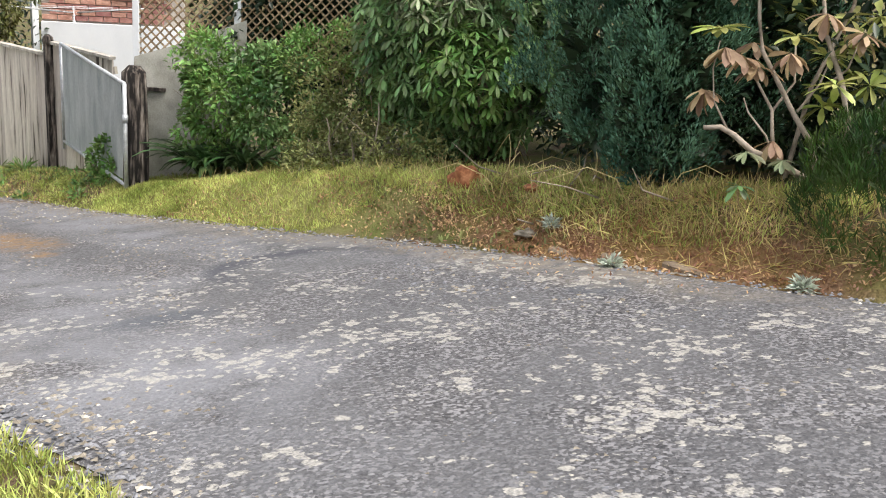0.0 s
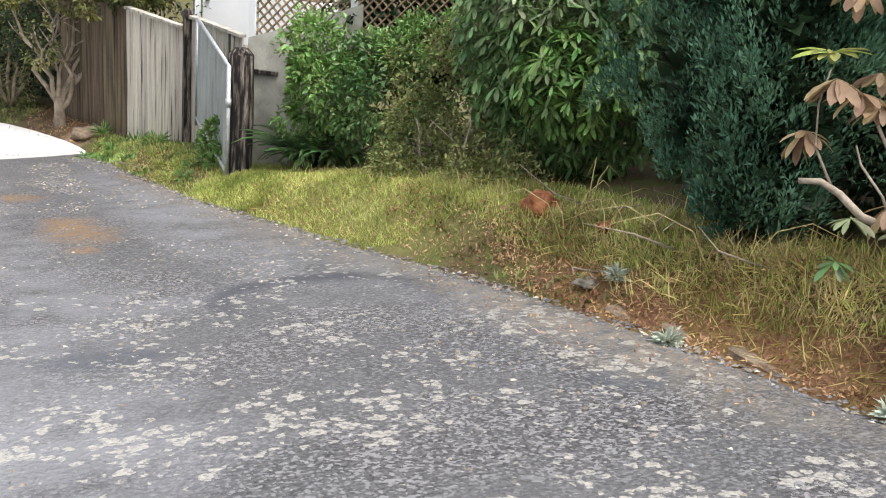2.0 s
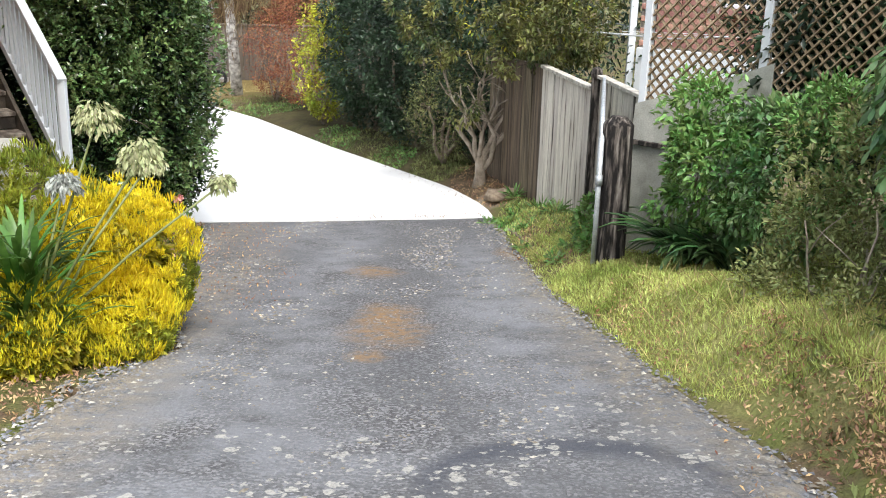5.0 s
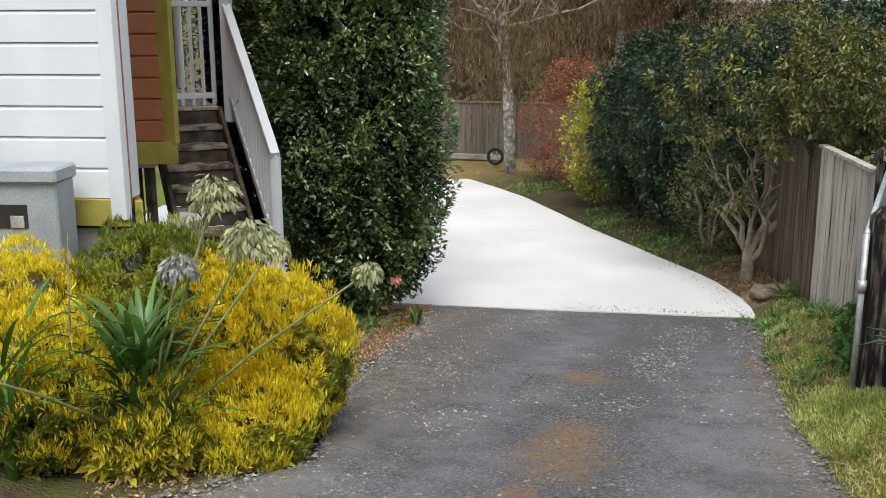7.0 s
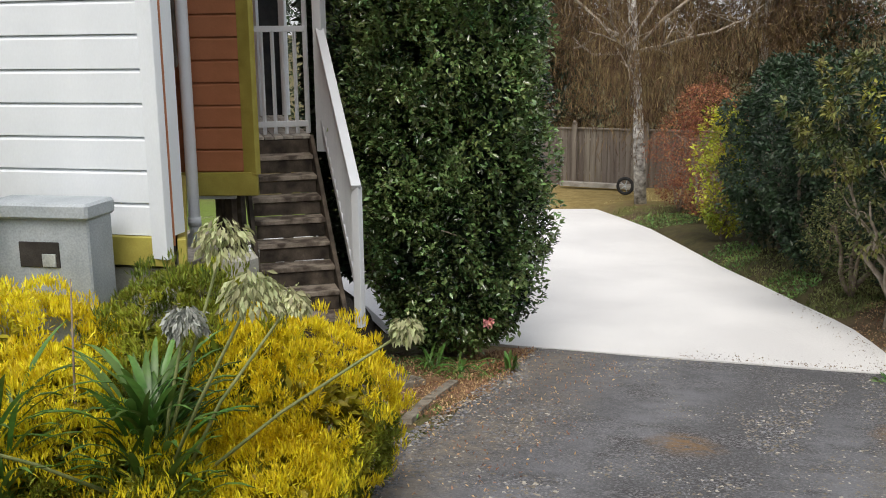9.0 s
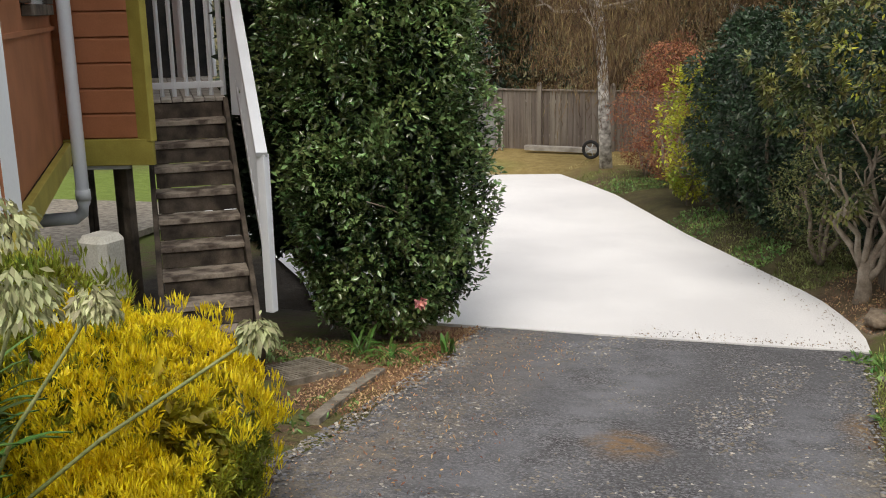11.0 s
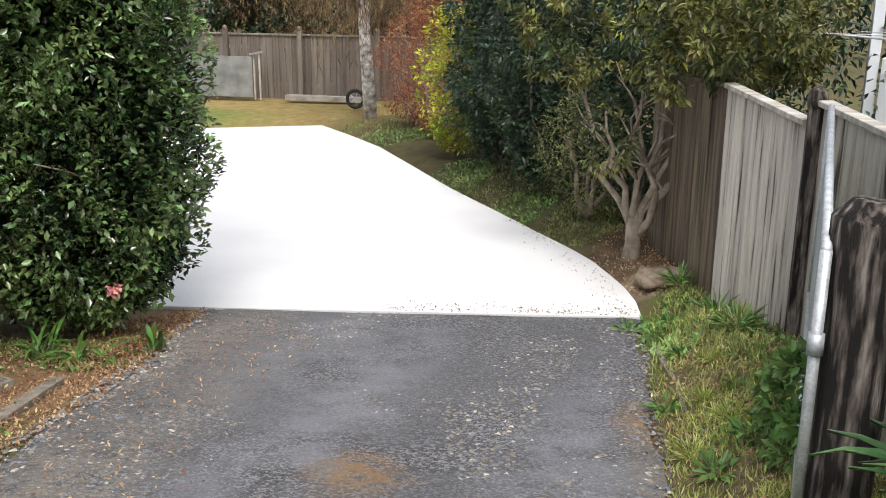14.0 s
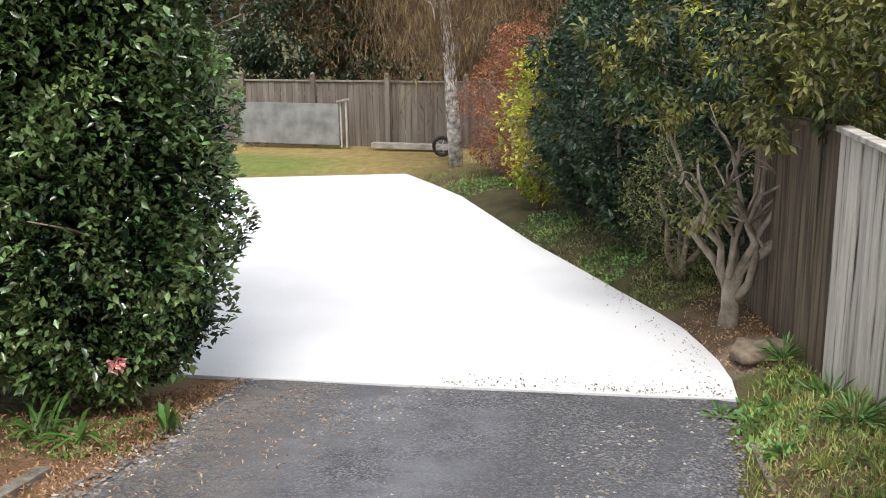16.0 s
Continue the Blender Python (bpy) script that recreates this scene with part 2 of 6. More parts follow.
def asphalt_material():
    m = bpy.data.materials.new("worn_asphalt")
    m.use_nodes = True
    n, l = m.node_tree.nodes, m.node_tree.links
    p = n["Principled BSDF"]
    tc = n.new("ShaderNodeTexCoord")
    v = tc.outputs["Object"]
    wv = n.new("ShaderNodeTexNoise")
    wv.inputs["Scale"].default_value = 2.5
    l.new(v, wv.inputs["Vector"])
    wadd = n.new("ShaderNodeVectorMath")
    wadd.operation = "MULTIPLY_ADD"
    l.new(wv.outputs["Color"], wadd.inputs[0])
    wadd.inputs[1].default_value, = ((0.35, 0.35, 0),)
    l.new(v, wadd.inputs[2])
    warped = wadd.outputs[0]
    grain = noise_fac(n, l, v, 48, 0.4, 0.62, 4.0, 0.8)
    col = node_mix(n, l, grain, (0.022, 0.022, 0.024), (0.14, 0.139, 0.142))
    vor = n.new("ShaderNodeTexVoronoi")
    vor.inputs["Scale"].default_value = 75
    l.new(v, vor.inputs["Vector"])
    chip = n.new("ShaderNodeMapRange")
    chip.inputs[1].default_value, chip.inputs[2].default_value = 0.66, 0.76
    sep = n.new("ShaderNodeSeparateColor")
    l.new(vor.outputs["Color"], sep.inputs[0])
    l.new(sep.outputs[0], chip.inputs[0])
    col = node_mix(n, l, mul(n, l, chip.outputs[0], 0.7), col, (0.31, 0.31, 0.32))
    # worn smooth film over the stones, broken into patches
    film = node_mix(n, l, noise_fac(n, l, v, 30, 0.3, 0.7, 3.0), (0.068, 0.07, 0.075), (0.12, 0.123, 0.13))
    worn = noise_fac(n, l, warped, 1.5, 0.42, 0.56, 5.0, 0.65)
    col = node_mix(n, l, mul(n, l, worn, 0.6), col, film)
    big = noise_fac(n, l, v, 0.9, 0.35, 0.7)
    col = node_mix(n, l, mul(n, l, big, 0.5), col, (0.13, 0.131, 0.136))
    for c, r in (((-0.7, 5.5), (0.6, 3.5)), ((-0.6, 10.5), (0.3, 2.2)), ((1.1, 6.8), (0.38, 2.2)), ((0.75, 9.0), (0.3, 2.5)), ((-1.3, 11.8), (0.4, 1.6)), ((0.1, 4.6), (0.5, 0.25)), ((1.9, 4.6), (0.4, 1.2)), ((-0.5, 2.6), (0.6, 0.5))):
        f = mul(n, l, blob_fac(n, l, warped, (c[0] + 0.17, c[1] + 0.17), r, 0.5), noise_fac(n, l, v, 2.6, 0.35, 0.6))
        col = node_mix(n, l, mul(n, l, f, 0.65), col, (0.22, 0.228, 0.245))
    for c, r in (((-0.2, 3.6), (0.3, 0.15)), ((1.75, 2.35), (0.2, 0.14))):
        f = blob_fac(n, l, warped, (c[0] + 0.17, c[1] + 0.17), r, 0.35)
        col = node_mix(n, l, mul(n, l, f, 0.7), col, (0.075, 0.085, 0.1))
    ringa = blob_fac(n, l, v, (1.1, 4.33), (0.66, 0.56), 0.08)
    ringb = blob_fac(n, l, v, (1.1, 4.2), (0.58, 0.48), 0.16)
    ring = mul(n, l, ringa, mul(n, l, 1.0, ringb, "SUBTRACT"))
    col = node_mix(n, l, mul(n, l, ring, 0.8), col, (0.055, 0.06, 0.075))
    for c, r in (((0.1, 6.9), (0.24, 0.32)), ((0.02, 6.3), (0.13, 0.13)), ((-0.2, 9.3), (0.2, 0.25)), ((1.1, 10.5), (0.13, 0.35)), ((0.07, 7.5), (0.2, 0.3))):
        f = mul(n, l, blob_fac(n, l, warped, (c[0] + 0.17, c[1] + 0.17), r, 0.5), noise_fac(n, l, v, 14, 0.35, 0.6))
        col = node_mix(n, l, mul(n, l, f, 0.8), col, (0.26, 0.15, 0.055))
    for c, r in (((2.05, 3.2), (0.3, 1.5)), ((2.0, 4.6), (0.25, 1.3)), ((1.6, 6.4), (0.22, 1.3)), ((-1.25, 5.2), (0.3, 1.6)), ((-1.5, 7.5), (0.35, 3.0)), ((1.3, 9.5), (0.2, 2.5)), ((-2.2, 11.5), (0.4, 1.5))):
        f = mul(n, l, blob_fac(n, l, warped, (c[0] + 0.17, c[1] + 0.17), r, 0.6), noise_fac(n, l, v, 9, 0.35, 0.6))
        col = node_mix(n, l, mul(n, l, f, 0.7), col, (0.25, 0.22, 0.175))
    # pale lichen crust in separate blotches, thickest near the top of the drive
    sx = n.new("ShaderNodeSeparateXYZ")
    l.new(v, sx.inputs[0])
    near = n.new("ShaderNodeMapRange")
    near.inputs[1].default_value, near.inputs[2].default_value, near.inputs[3].default_value, near.inputs[4].default_value = 3.2, 8.0, 1.0, 0.1
    l.new(sx.outputs[1], near.inputs[0])
    fw, fa = n.new("ShaderNodeTexNoise"), n.new("ShaderNodeVectorMath")
    fw.inputs["Scale"].default_value, fw.inputs["Detail"].default_value = 26, 5
    l.new(v, fw.inputs["Vector"])
    fa.operation = "MULTIPLY_ADD"
    l.new(fw.outputs["Color"], fa.inputs[0])
    fa.inputs[1].default_value = (0.08, 0.08, 0)
    l.new(v, fa.inputs[2])
    patch = noise_fac(n, l, v, 1.9, 0.42, 0.6, 4.0)
    dense = mul(n, l, near.outputs[0], mul(n, l, mul(n, l, patch, 0.85), 0.15, "ADD"))
    lich = None
    for scale, reach in ((14.0, 0.85), (25.0, 0.8)):
        vo, sp, lf = n.new("ShaderNodeTexVoronoi"), n.new("ShaderNodeSeparateColor"), n.new("ShaderNodeMapRange")
        vo.inputs["Scale"].default_value = scale
        l.new(fa.outputs[0], vo.inputs["Vector"])
        l.new(vo.outputs["Color"], sp.inputs[0])
        size = mul(n, l, mul(n, l, mul(n, l, sp.outputs[0], sp.outputs[0]), dense), reach)
        lf.inputs[1].default_value, lf.inputs[2].default_value = -0.04, 0.02
        l.new(mul(n, l, size, mul(n, l, vo.outputs["Distance"], 1.15), "SUBTRACT"), lf.inputs[0])
        lich = lf.outputs[0] if lich is None else mul(n, l, lich, lf.outputs[0], "MAXIMUM")
    brk = noise_fac(n, l, v, 60, 0.3, 0.55, 4.0)
    col = node_mix(n, l, mul(n, l, mul(n, l, lich, brk), 0.85), col, (0.4, 0.39, 0.35))
    l.new(col, p.inputs["Base Color"])
    p.inputs["Roughness"].default_value, p.inputs["Specular IOR Level"].default_value = 0.8, 0.3
    t = n.new("ShaderNodeTexNoise")
    t.inputs["Scale"].default_value, t.inputs["Detail"].default_value = 48, 4
    l.new(v, t.inputs["Vector"])
    bp = n.new("ShaderNodeBump")
    bp.inputs["Strength"].default_value, bp.inputs["Distance"].default_value = 0.9, 0.02
    l.new(t.outputs[0], bp.inputs["Height"])
    l.new(bp.outputs[0], p.inputs["Normal"])
    return m


def ground_material():
    m = bpy.data.materials.new("earth_grass_and_shade")
    m.use_nodes = True
    n, l = m.node_tree.nodes, m.node_tree.links
    p = n["Principled BSDF"]
    tc = n.new("ShaderNodeTexCoord")
    v = tc.outputs["Object"]
    soil = node_mix(n, l, noise_fac(n, l, v, 22, 0.3, 0.7), (0.09, 0.06, 0.04), (0.2, 0.14, 0.09))
    col = node_mix(n, l, noise_fac(n, l, v, 3.0, 0.4, 0.6), soil, (0.13, 0.15, 0.045))
    # soil and grass tones; darkest blobs paint shade by the deck and under shrubs
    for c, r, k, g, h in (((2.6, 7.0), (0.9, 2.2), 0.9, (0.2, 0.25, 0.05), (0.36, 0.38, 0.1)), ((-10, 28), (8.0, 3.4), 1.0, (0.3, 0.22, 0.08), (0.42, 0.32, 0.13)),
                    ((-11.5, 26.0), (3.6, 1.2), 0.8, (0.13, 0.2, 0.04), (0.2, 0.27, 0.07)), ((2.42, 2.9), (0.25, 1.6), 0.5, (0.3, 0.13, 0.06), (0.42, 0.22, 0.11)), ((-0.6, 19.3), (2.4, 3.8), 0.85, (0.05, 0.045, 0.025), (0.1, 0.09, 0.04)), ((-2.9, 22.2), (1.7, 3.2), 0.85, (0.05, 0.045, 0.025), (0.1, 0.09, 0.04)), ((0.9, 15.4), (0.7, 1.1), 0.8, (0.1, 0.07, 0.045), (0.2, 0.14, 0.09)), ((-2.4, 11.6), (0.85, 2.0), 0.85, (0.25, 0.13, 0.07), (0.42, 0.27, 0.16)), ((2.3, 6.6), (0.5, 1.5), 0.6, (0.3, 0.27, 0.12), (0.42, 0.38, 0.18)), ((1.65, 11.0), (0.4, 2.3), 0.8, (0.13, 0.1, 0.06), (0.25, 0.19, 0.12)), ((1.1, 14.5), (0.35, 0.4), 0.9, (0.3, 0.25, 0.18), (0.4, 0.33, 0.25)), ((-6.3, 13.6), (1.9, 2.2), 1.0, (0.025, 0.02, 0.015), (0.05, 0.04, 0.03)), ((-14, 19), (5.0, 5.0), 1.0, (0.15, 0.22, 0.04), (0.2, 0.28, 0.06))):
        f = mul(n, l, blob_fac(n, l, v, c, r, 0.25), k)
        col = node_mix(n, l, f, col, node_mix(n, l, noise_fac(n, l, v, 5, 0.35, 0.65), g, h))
    col = node_mix(n, l, mul(n, l, noise_fac(n, l, v, 70, 0.3, 0.7), 0.4), col, (0.06, 0.05, 0.03))
    l.new(col, p.inputs["Base Color"])
    p.inputs["Roughness"].default_value, p.inputs["Specular IOR Level"].default_value = 0.95, 0.15
    t = n.new("ShaderNodeTexNoise")
    t.inputs["Scale"].default_value = 45
    l.new(v, t.inputs["Vector"])
    bp = n.new("ShaderNodeBump")
    bp.inputs["Strength"].default_value, bp.inputs["Distance"].default_value = 0.9, 0.03
    l.new(t.outputs[0], bp.inputs["Height"])
    l.new(bp.outputs[0], p.inputs["Normal"])
    return m


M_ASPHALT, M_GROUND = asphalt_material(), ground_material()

# ---- the lie of the land ----
RIGHT_EDGE = [(-40, 2.4), (-4, 2.35), (1, 2.3), (3, 2.22), (4.5, 2.04), (5.0, 1.92), (6.7, 1.62), (8.7, 1.27), (10, 1.2), (13, 0.98), (13.5, 0.98), (14.8, 0.65), (16.5, -0.3), (18.8, -1.85), (22.5, -4.0), (25.3, -6.1)]
LEFT_EDGE = [(-40, -1.3), (1.5, -1.2), (3, -1.35), (5.7, -1.45), (6.5, -1.15), (8, -1.75), (9.7, -2.0), (11.3, -2.3), (12.7, -2.62), (13.3, -2.7)]


def along(table, y):
    return float(np.interp(y, [a for a, _ in table], [b for _, b in table]))


def smooth(q):
    q = min(1.0, max(0.0, q))
    return q * q * (3 - 2 * q)


def ramp_z(x, y):
    up = 0.024 * x - 0.161 * y + 2.131
    if y < -1.5:
        up = 0.024 * x + 2.131 + 0.161 * 1.5 - 0.03 * (y + 1.5)
    return max(up, 0.0142 * (x - 1) - 0.0411 * (y - 13.5), -1.2)


def ground_z(x, y):
    z = ramp_z(max(-14, min(8, x)), y)
    if y > 24:
        z = max(z, 0.0142 * (max(-14, x) - 1) - 0.0411 * 10.5 + (y - 24) * 0.012)
    d = x - along(RIGHT_EDGE, y)
    if d > 0 and y < 26:
        k = 0.36 if y < 6 else 0.36 - 0.16 * smooth((y - 6) / 3)
        if y > 13:
            k = 0.12
        z += k * smooth(d / 0.6) + 0.03 * min(d, 4)
    e = along(LEFT_EDGE, y) - x
    if e > 0 and y < 13:
        z += 0.3 * smooth((e - 0.6) / 1.1) * smooth((9.9 - y) / 0.7)
    return z


def link(name, me, material, parent=None, label="", smoothed=False):
    if material:
        me.materials.append(material)
    if smoothed:
        me.shade_smooth()
    ob = new(name, me)
    if parent:
        ob.parent = parent
    if label:
        ob["label"] = label
    return ob


def raw(name, verts, faces, material, parent=None, label="", smoothed=False):
    me = bpy.data.meshes.new(name)
    me.from_pydata(verts, [], faces)
    me.update()
    return link(name, me, material, parent, label, smoothed)


def part(name, bm, material, parent=None, label="", smoothed=False):
    me = bpy.data.meshes.new(name)
    bm.to_mesh(me)
    bm.free()
    return link(name, me, material, parent, label, smoothed)


def thing(name, x, y, z, label, category, group="", kind=""):
    ob = new(name)
    ob.location = (x, y, z)
    return tagged(ob, label, category, group, kind)


def box(bm, p, q, across, thick, up=(0, 0, 1), bevel=0.004):
    """A bar from p to q, across wide along its side, thick along its other side."""
    p, q = Vector(p), Vector(q)
    d = (q - p).normalized()
    s = d.cross(Vector(up))
    s = s.normalized() if s.length > 1e-4 else Vector((1, 0, 0))
    w = s.cross(d)
    m = Matrix((s, w, d)).transposed().to_4x4()
    m.translation = (p + q) / 2
    made = bmesh.ops.create_cube(bm, size=1, matrix=m @ Matrix.Diagonal((across, thick, (q - p).length, 1)))["verts"]
    if bevel:
        edges = list({e for v in made for e in v.link_edges})
        bmesh.ops.bevel(bm, geom=edges, offset=bevel, segments=1, affect="EDGES")


def bar(name, p, q, across, thick, material, parent=None, label="", up=(0, 0, 1), bevel=0.004):
    bm = bmesh.new()
    box(bm, p, q, across, thick, up, bevel)
    return part(name, bm, material, parent, label)


def tube_mesh(bm, pts, radii, sides=8):
    rings = []
    for i, p in enumerate(pts):
        a, b = Vector(pts[max(0, i - 1)]), Vector(pts[min(len(pts) - 1, i + 1)])
        d = (b - a).normalized()
        s = d.cross(Vector((0.13, 0.31, 0.94)))
        s = s.normalized() if s.length > 1e-3 else Vector((1, 0, 0))
        w = d.cross(s)
        rings.append([bm.verts.new(Vector(p) + radii[i] * (math.cos(k * math.tau / sides) * s + math.sin(k * math.tau / sides) * w)) for k in range(sides)])
    for a, b in zip(rings, rings[1:]):
        for k in range(sides):
            bm.faces.new((a[k], a[(k + 1) % sides], b[(k + 1) % sides], b[k]))
    bm.faces.new(rings[0][::-1])
    bm.faces.new(rings[-1])


def tube(name, pts, radii, material, parent=None, label="", sides=8):
    bm = bmesh.new()
    if not isinstance(radii, (list, tuple)):
        radii = [radii] * len(pts)
    tube_mesh(bm, pts, radii, sides)
    return part(name, bm, material, parent, label, True)


def slab_mesh(bm, ring, z_of, depth):
    top = [bm.verts.new((x, y, z_of(x, y))) for x, y in ring]
    low = [bm.verts.new((v.co.x, v.co.y, v.co.z - depth)) for v in top]
    bm.faces.new(top)
    bm.faces.new(low[::-1])
    for k in range(len(ring)):
        j = (k + 1) % len(ring)
        bm.faces.new((top[j], top[k], low[k], low[j]))


def leaf_cloud(name, pts, out, size, width, material, parent=None, label="", droop=0.2, spread=0.7, seed=1, fold=0.25):
    """Many leaves in one mesh: one folded blade at each point, leaning outwards."""
    rng = np.random.default_rng(seed)
    n = len(pts)
    d = out + rng.normal(0, spread, (n, 3))
    d[:, 2] -= droop
    d /= np.linalg.norm(d, axis=1)[:, None] + 1e-9
    s = np.cross(d, rng.normal(0, 0.5, (n, 3)) + np.array([0, 0, 1.0]))
    s /= np.linalg.norm(s, axis=1)[:, None] + 1e-9
    w = np.cross(s, d)
    k = (rng.uniform(0.65, 1.25, n) * size)[:, None]
    c = width / size
    base = pts
    mid = pts + d * k * 0.5
    tip = pts + d * k - w * k * 0.06
    a = mid + s * k * c * 0.5 + w * k * fold * c
    b = mid - s * k * c * 0.5 + w * k * fold * c
    co = np.stack([base, a, tip, b], axis=1).reshape(-1, 3)
    me = bpy.data.meshes.new(name)
    me.vertices.add(4 * n)
    me.vertices.foreach_set("co", co.ravel())
    idx = np.arange(n)[:, None] * 4
    loops = np.concatenate([idx, idx + 1, idx + 2, idx, idx + 2, idx + 3], axis=1).ravel()
    me.loops.add(6 * n)
    me.loops.foreach_set("vertex_index", loops)
    me.polygons.add(2 * n)
    me.polygons.foreach_set("loop_start", np.arange(2 * n) * 3)
    me.polygons.foreach_set("loop_total", np.full(2 * n, 3))
    me.update(calc_edges=True)
    ob = link(name, me, material, parent, label)
    return ob


def broad_leaves(name, pts, out, size, width, material, parent=None, label="", droop=0.2, spread=0.2, seed=1, curl=0.22):
    """Leaves with a midrib and a rounded outline, curling down along their length."""
    rng = np.random.default_rng(seed)
    n = len(pts)
    d = out + rng.normal(0, spread, (n, 3))
    d[:, 2] -= droop
    d /= np.linalg.norm(d, axis=1)[:, None] + 1e-9
    s = np.cross(d, rng.normal(0, 0.25, (n, 3)) + np.array([0, 0, 1.0]))
    s /= np.linalg.norm(s, axis=1)[:, None] + 1e-9
    w = np.cross(s, d)
    k = (rng.uniform(0.7, 1.2, n) * size)[:, None]
    c = width / size
    rows = [pts]
    for f, g in ((0.3, 0.6), (0.62, 1.0), (0.86, 0.75)):
        mid = pts + d * k * f - w * k * curl * f * f
        up = w * k * c * 0.14 * g
        rows += [mid + s * k * c * g * 0.5 + up, mid, mid - s * k * c * g * 0.5 + up]
    rows.append(pts + d * k - w * k * curl)
    co = np.stack(rows, axis=1).reshape(-1, 3)
    me = bpy.data.meshes.new(name)
    me.vertices.add(11 * n)
    me.vertices.foreach_set("co", co.ravel())
    tri = np.array([(0, 1, 2), (0, 2, 3), (1, 4, 5), (1, 5, 2), (2, 5, 6), (2, 6, 3), (4, 7, 8), (4, 8, 5), (5, 8, 9), (5, 9, 6), (7, 10, 8), (8, 10, 9)])
    loops = (np.arange(n)[:, None, None] * 11 + tri[None]).ravel()
    me.loops.add(36 * n)
    me.loops.foreach_set("vertex_index", loops)
    me.polygons.add(12 * n)
    me.polygons.foreach_set("loop_start", np.arange(12 * n) * 3)
    me.polygons.foreach_set("loop_total", np.full(12 * n, 3))
    me.update(calc_edges=True)
    me.shade_smooth()
    return link(name, me, material, parent, label)


def clumps(centre, radii, count, clump, n, seed, fill=0.35, low=-9.0):
    """Points and outward ways on many small clumps that together make an uneven crown."""
    rng = np.random.default_rng(seed)
    u = rng.normal(size=(count, 3))
    u /= np.linalg.norm(u, axis=1)[:, None]
    rad = rng.uniform(fill, 1.0, count) ** 0.4
    cc = np.array(centre) + u * rad[:, None] * np.array(radii)
    cr = clump * rng.uniform(0.6, 1.4, count)
    which = rng.integers(0, count, n)
    v = rng.normal(size=(n, 3))
    v /= np.linalg.norm(v, axis=1)[:, None]
    v = v * 0.7 + u[which] * 0.6
    v /= np.linalg.norm(v, axis=1)[:, None]
    p = cc[which] + v * (cr[which] * rng.uniform(0.55, 1.0, n))[:, None]
    keep = p[:, 2] > low
    return p[keep], v[keep]


def column(cx, cy, z0, z1, r, n, seed, rough=0.16, taper=None):
    """Points on an upright hedge-like mass with a lumpy skin."""
    rng = np.random.default_rng(seed)
    a, z = rng.uniform(0, math.tau, n), rng.uniform(0, 1, n)
    lump = 1 + rough * (np.sin(a * 3 + z * 9 + seed) * 0.4 + np.sin(a * 7 - z * 17) * 0.3 + np.sin(a * 13 + z * 31) * 0.35 + np.sin(a * 23 + z * 51) * 0.2)
    prof = np.interp(z, [0, 0.06, 0.2, 0.75, 1.0], taper or [0.55, 0.8, 1.0, 1.0, 0.55])
    rr = r * lump * prof * (1 - 0.3 * rng.uniform(0, 1, n) ** 2.2)
    p = np.stack([cx + rr * np.cos(a), cy + rr * np.sin(a), z0 + z * (z1 - z0)], axis=1)
    o = np.stack([np.cos(a), np.sin(a), np.full(n, 0.25)], axis=1)
    return p, o


def limbs(name, base, tips, r0, r1, material, parent, label="", seed=3, sides=6, forks=2, sag=0.28):
    """Crooked limbs, a mesh each, from the base to each tip, with side twigs."""
    rng = random.Random(seed)
    base = Vector(base)
    for tip in tips:
        bm = bmesh.new()
        tip = Vector(tip)
        pts = []
        for k in range(7):
            f = k / 6
            j = 0.075 * (tip - base).length * math.sin(f * math.pi)
            bow = Vector((tip.x - base.x, tip.y - base.y, 0)) * (sag * math.sin(f * math.pi))
            pts.append(base.lerp(tip, f) + bow + Vector((rng.uniform(-j, j), rng.uniform(-j, j), rng.uniform(-j, j) * 0.6)))
        tube_mesh(bm, pts, [r0 + (r1 - r0) * k / 6 for k in range(7)], sides)
        for _ in range(forks):
            i = rng.randint(2, 5)
            s = pts[i]
            rr = (r0 + (r1 - r0) * i / 6) * 0.6
            e = s + Vector((rng.uniform(-1, 1), rng.uniform(-1, 1), rng.uniform(0.1, 1))).normalized() * (tip - base).length * rng.uniform(0.2, 0.45)
            m = s.lerp(e, 0.5) + Vector((rng.uniform(-0.05, 0.05), rng.uniform(-0.05, 0.05), 0.03))
            tube_mesh(bm, [s, m, e], [rr, rr * 0.75, rr * 0.35], 5)
        part(name, bm, material, parent, label, True)


def whorls(centre, radii, count, per, seed, low=-9.0):
    """Points and ways of leaves that stand in whorls on the skin of a crown."""
    rng = np.random.default_rng(seed)
    u = rng.normal(size=(count, 3))
    u /= np.linalg.norm(u, axis=1)[:, None]
    c = np.array(centre) + u * (rng.uniform(0.45, 1.0, count) ** 0.35)[:, None] * np.array(radii)
    axis = u * 0.8 + np.array([0, 0, 0.55])
    axis /= np.linalg.norm(axis, axis=1)[:, None]
    s = np.cross(axis, rng.normal(size=(count, 3)))
    s /= np.linalg.norm(s, axis=1)[:, None]
    w = np.cross(axis, s)
    a = rng.uniform(0, math.tau, (count, 1)) + np.arange(per)[None, :] * math.tau / per + rng.uniform(-0.2, 0.2, (count, per))
    v = np.cos(a)[..., None] * s[:, None, :] + np.sin(a)[..., None] * w[:, None, :] + axis[:, None, :] * 0.25
    p = np.repeat(c[:, None, :], per, axis=1) + v * 0.012
    p, v = p.reshape(-1, 3), v.reshape(-1, 3)
    keep = p[:, 2] > low
    return p[keep], v[keep]


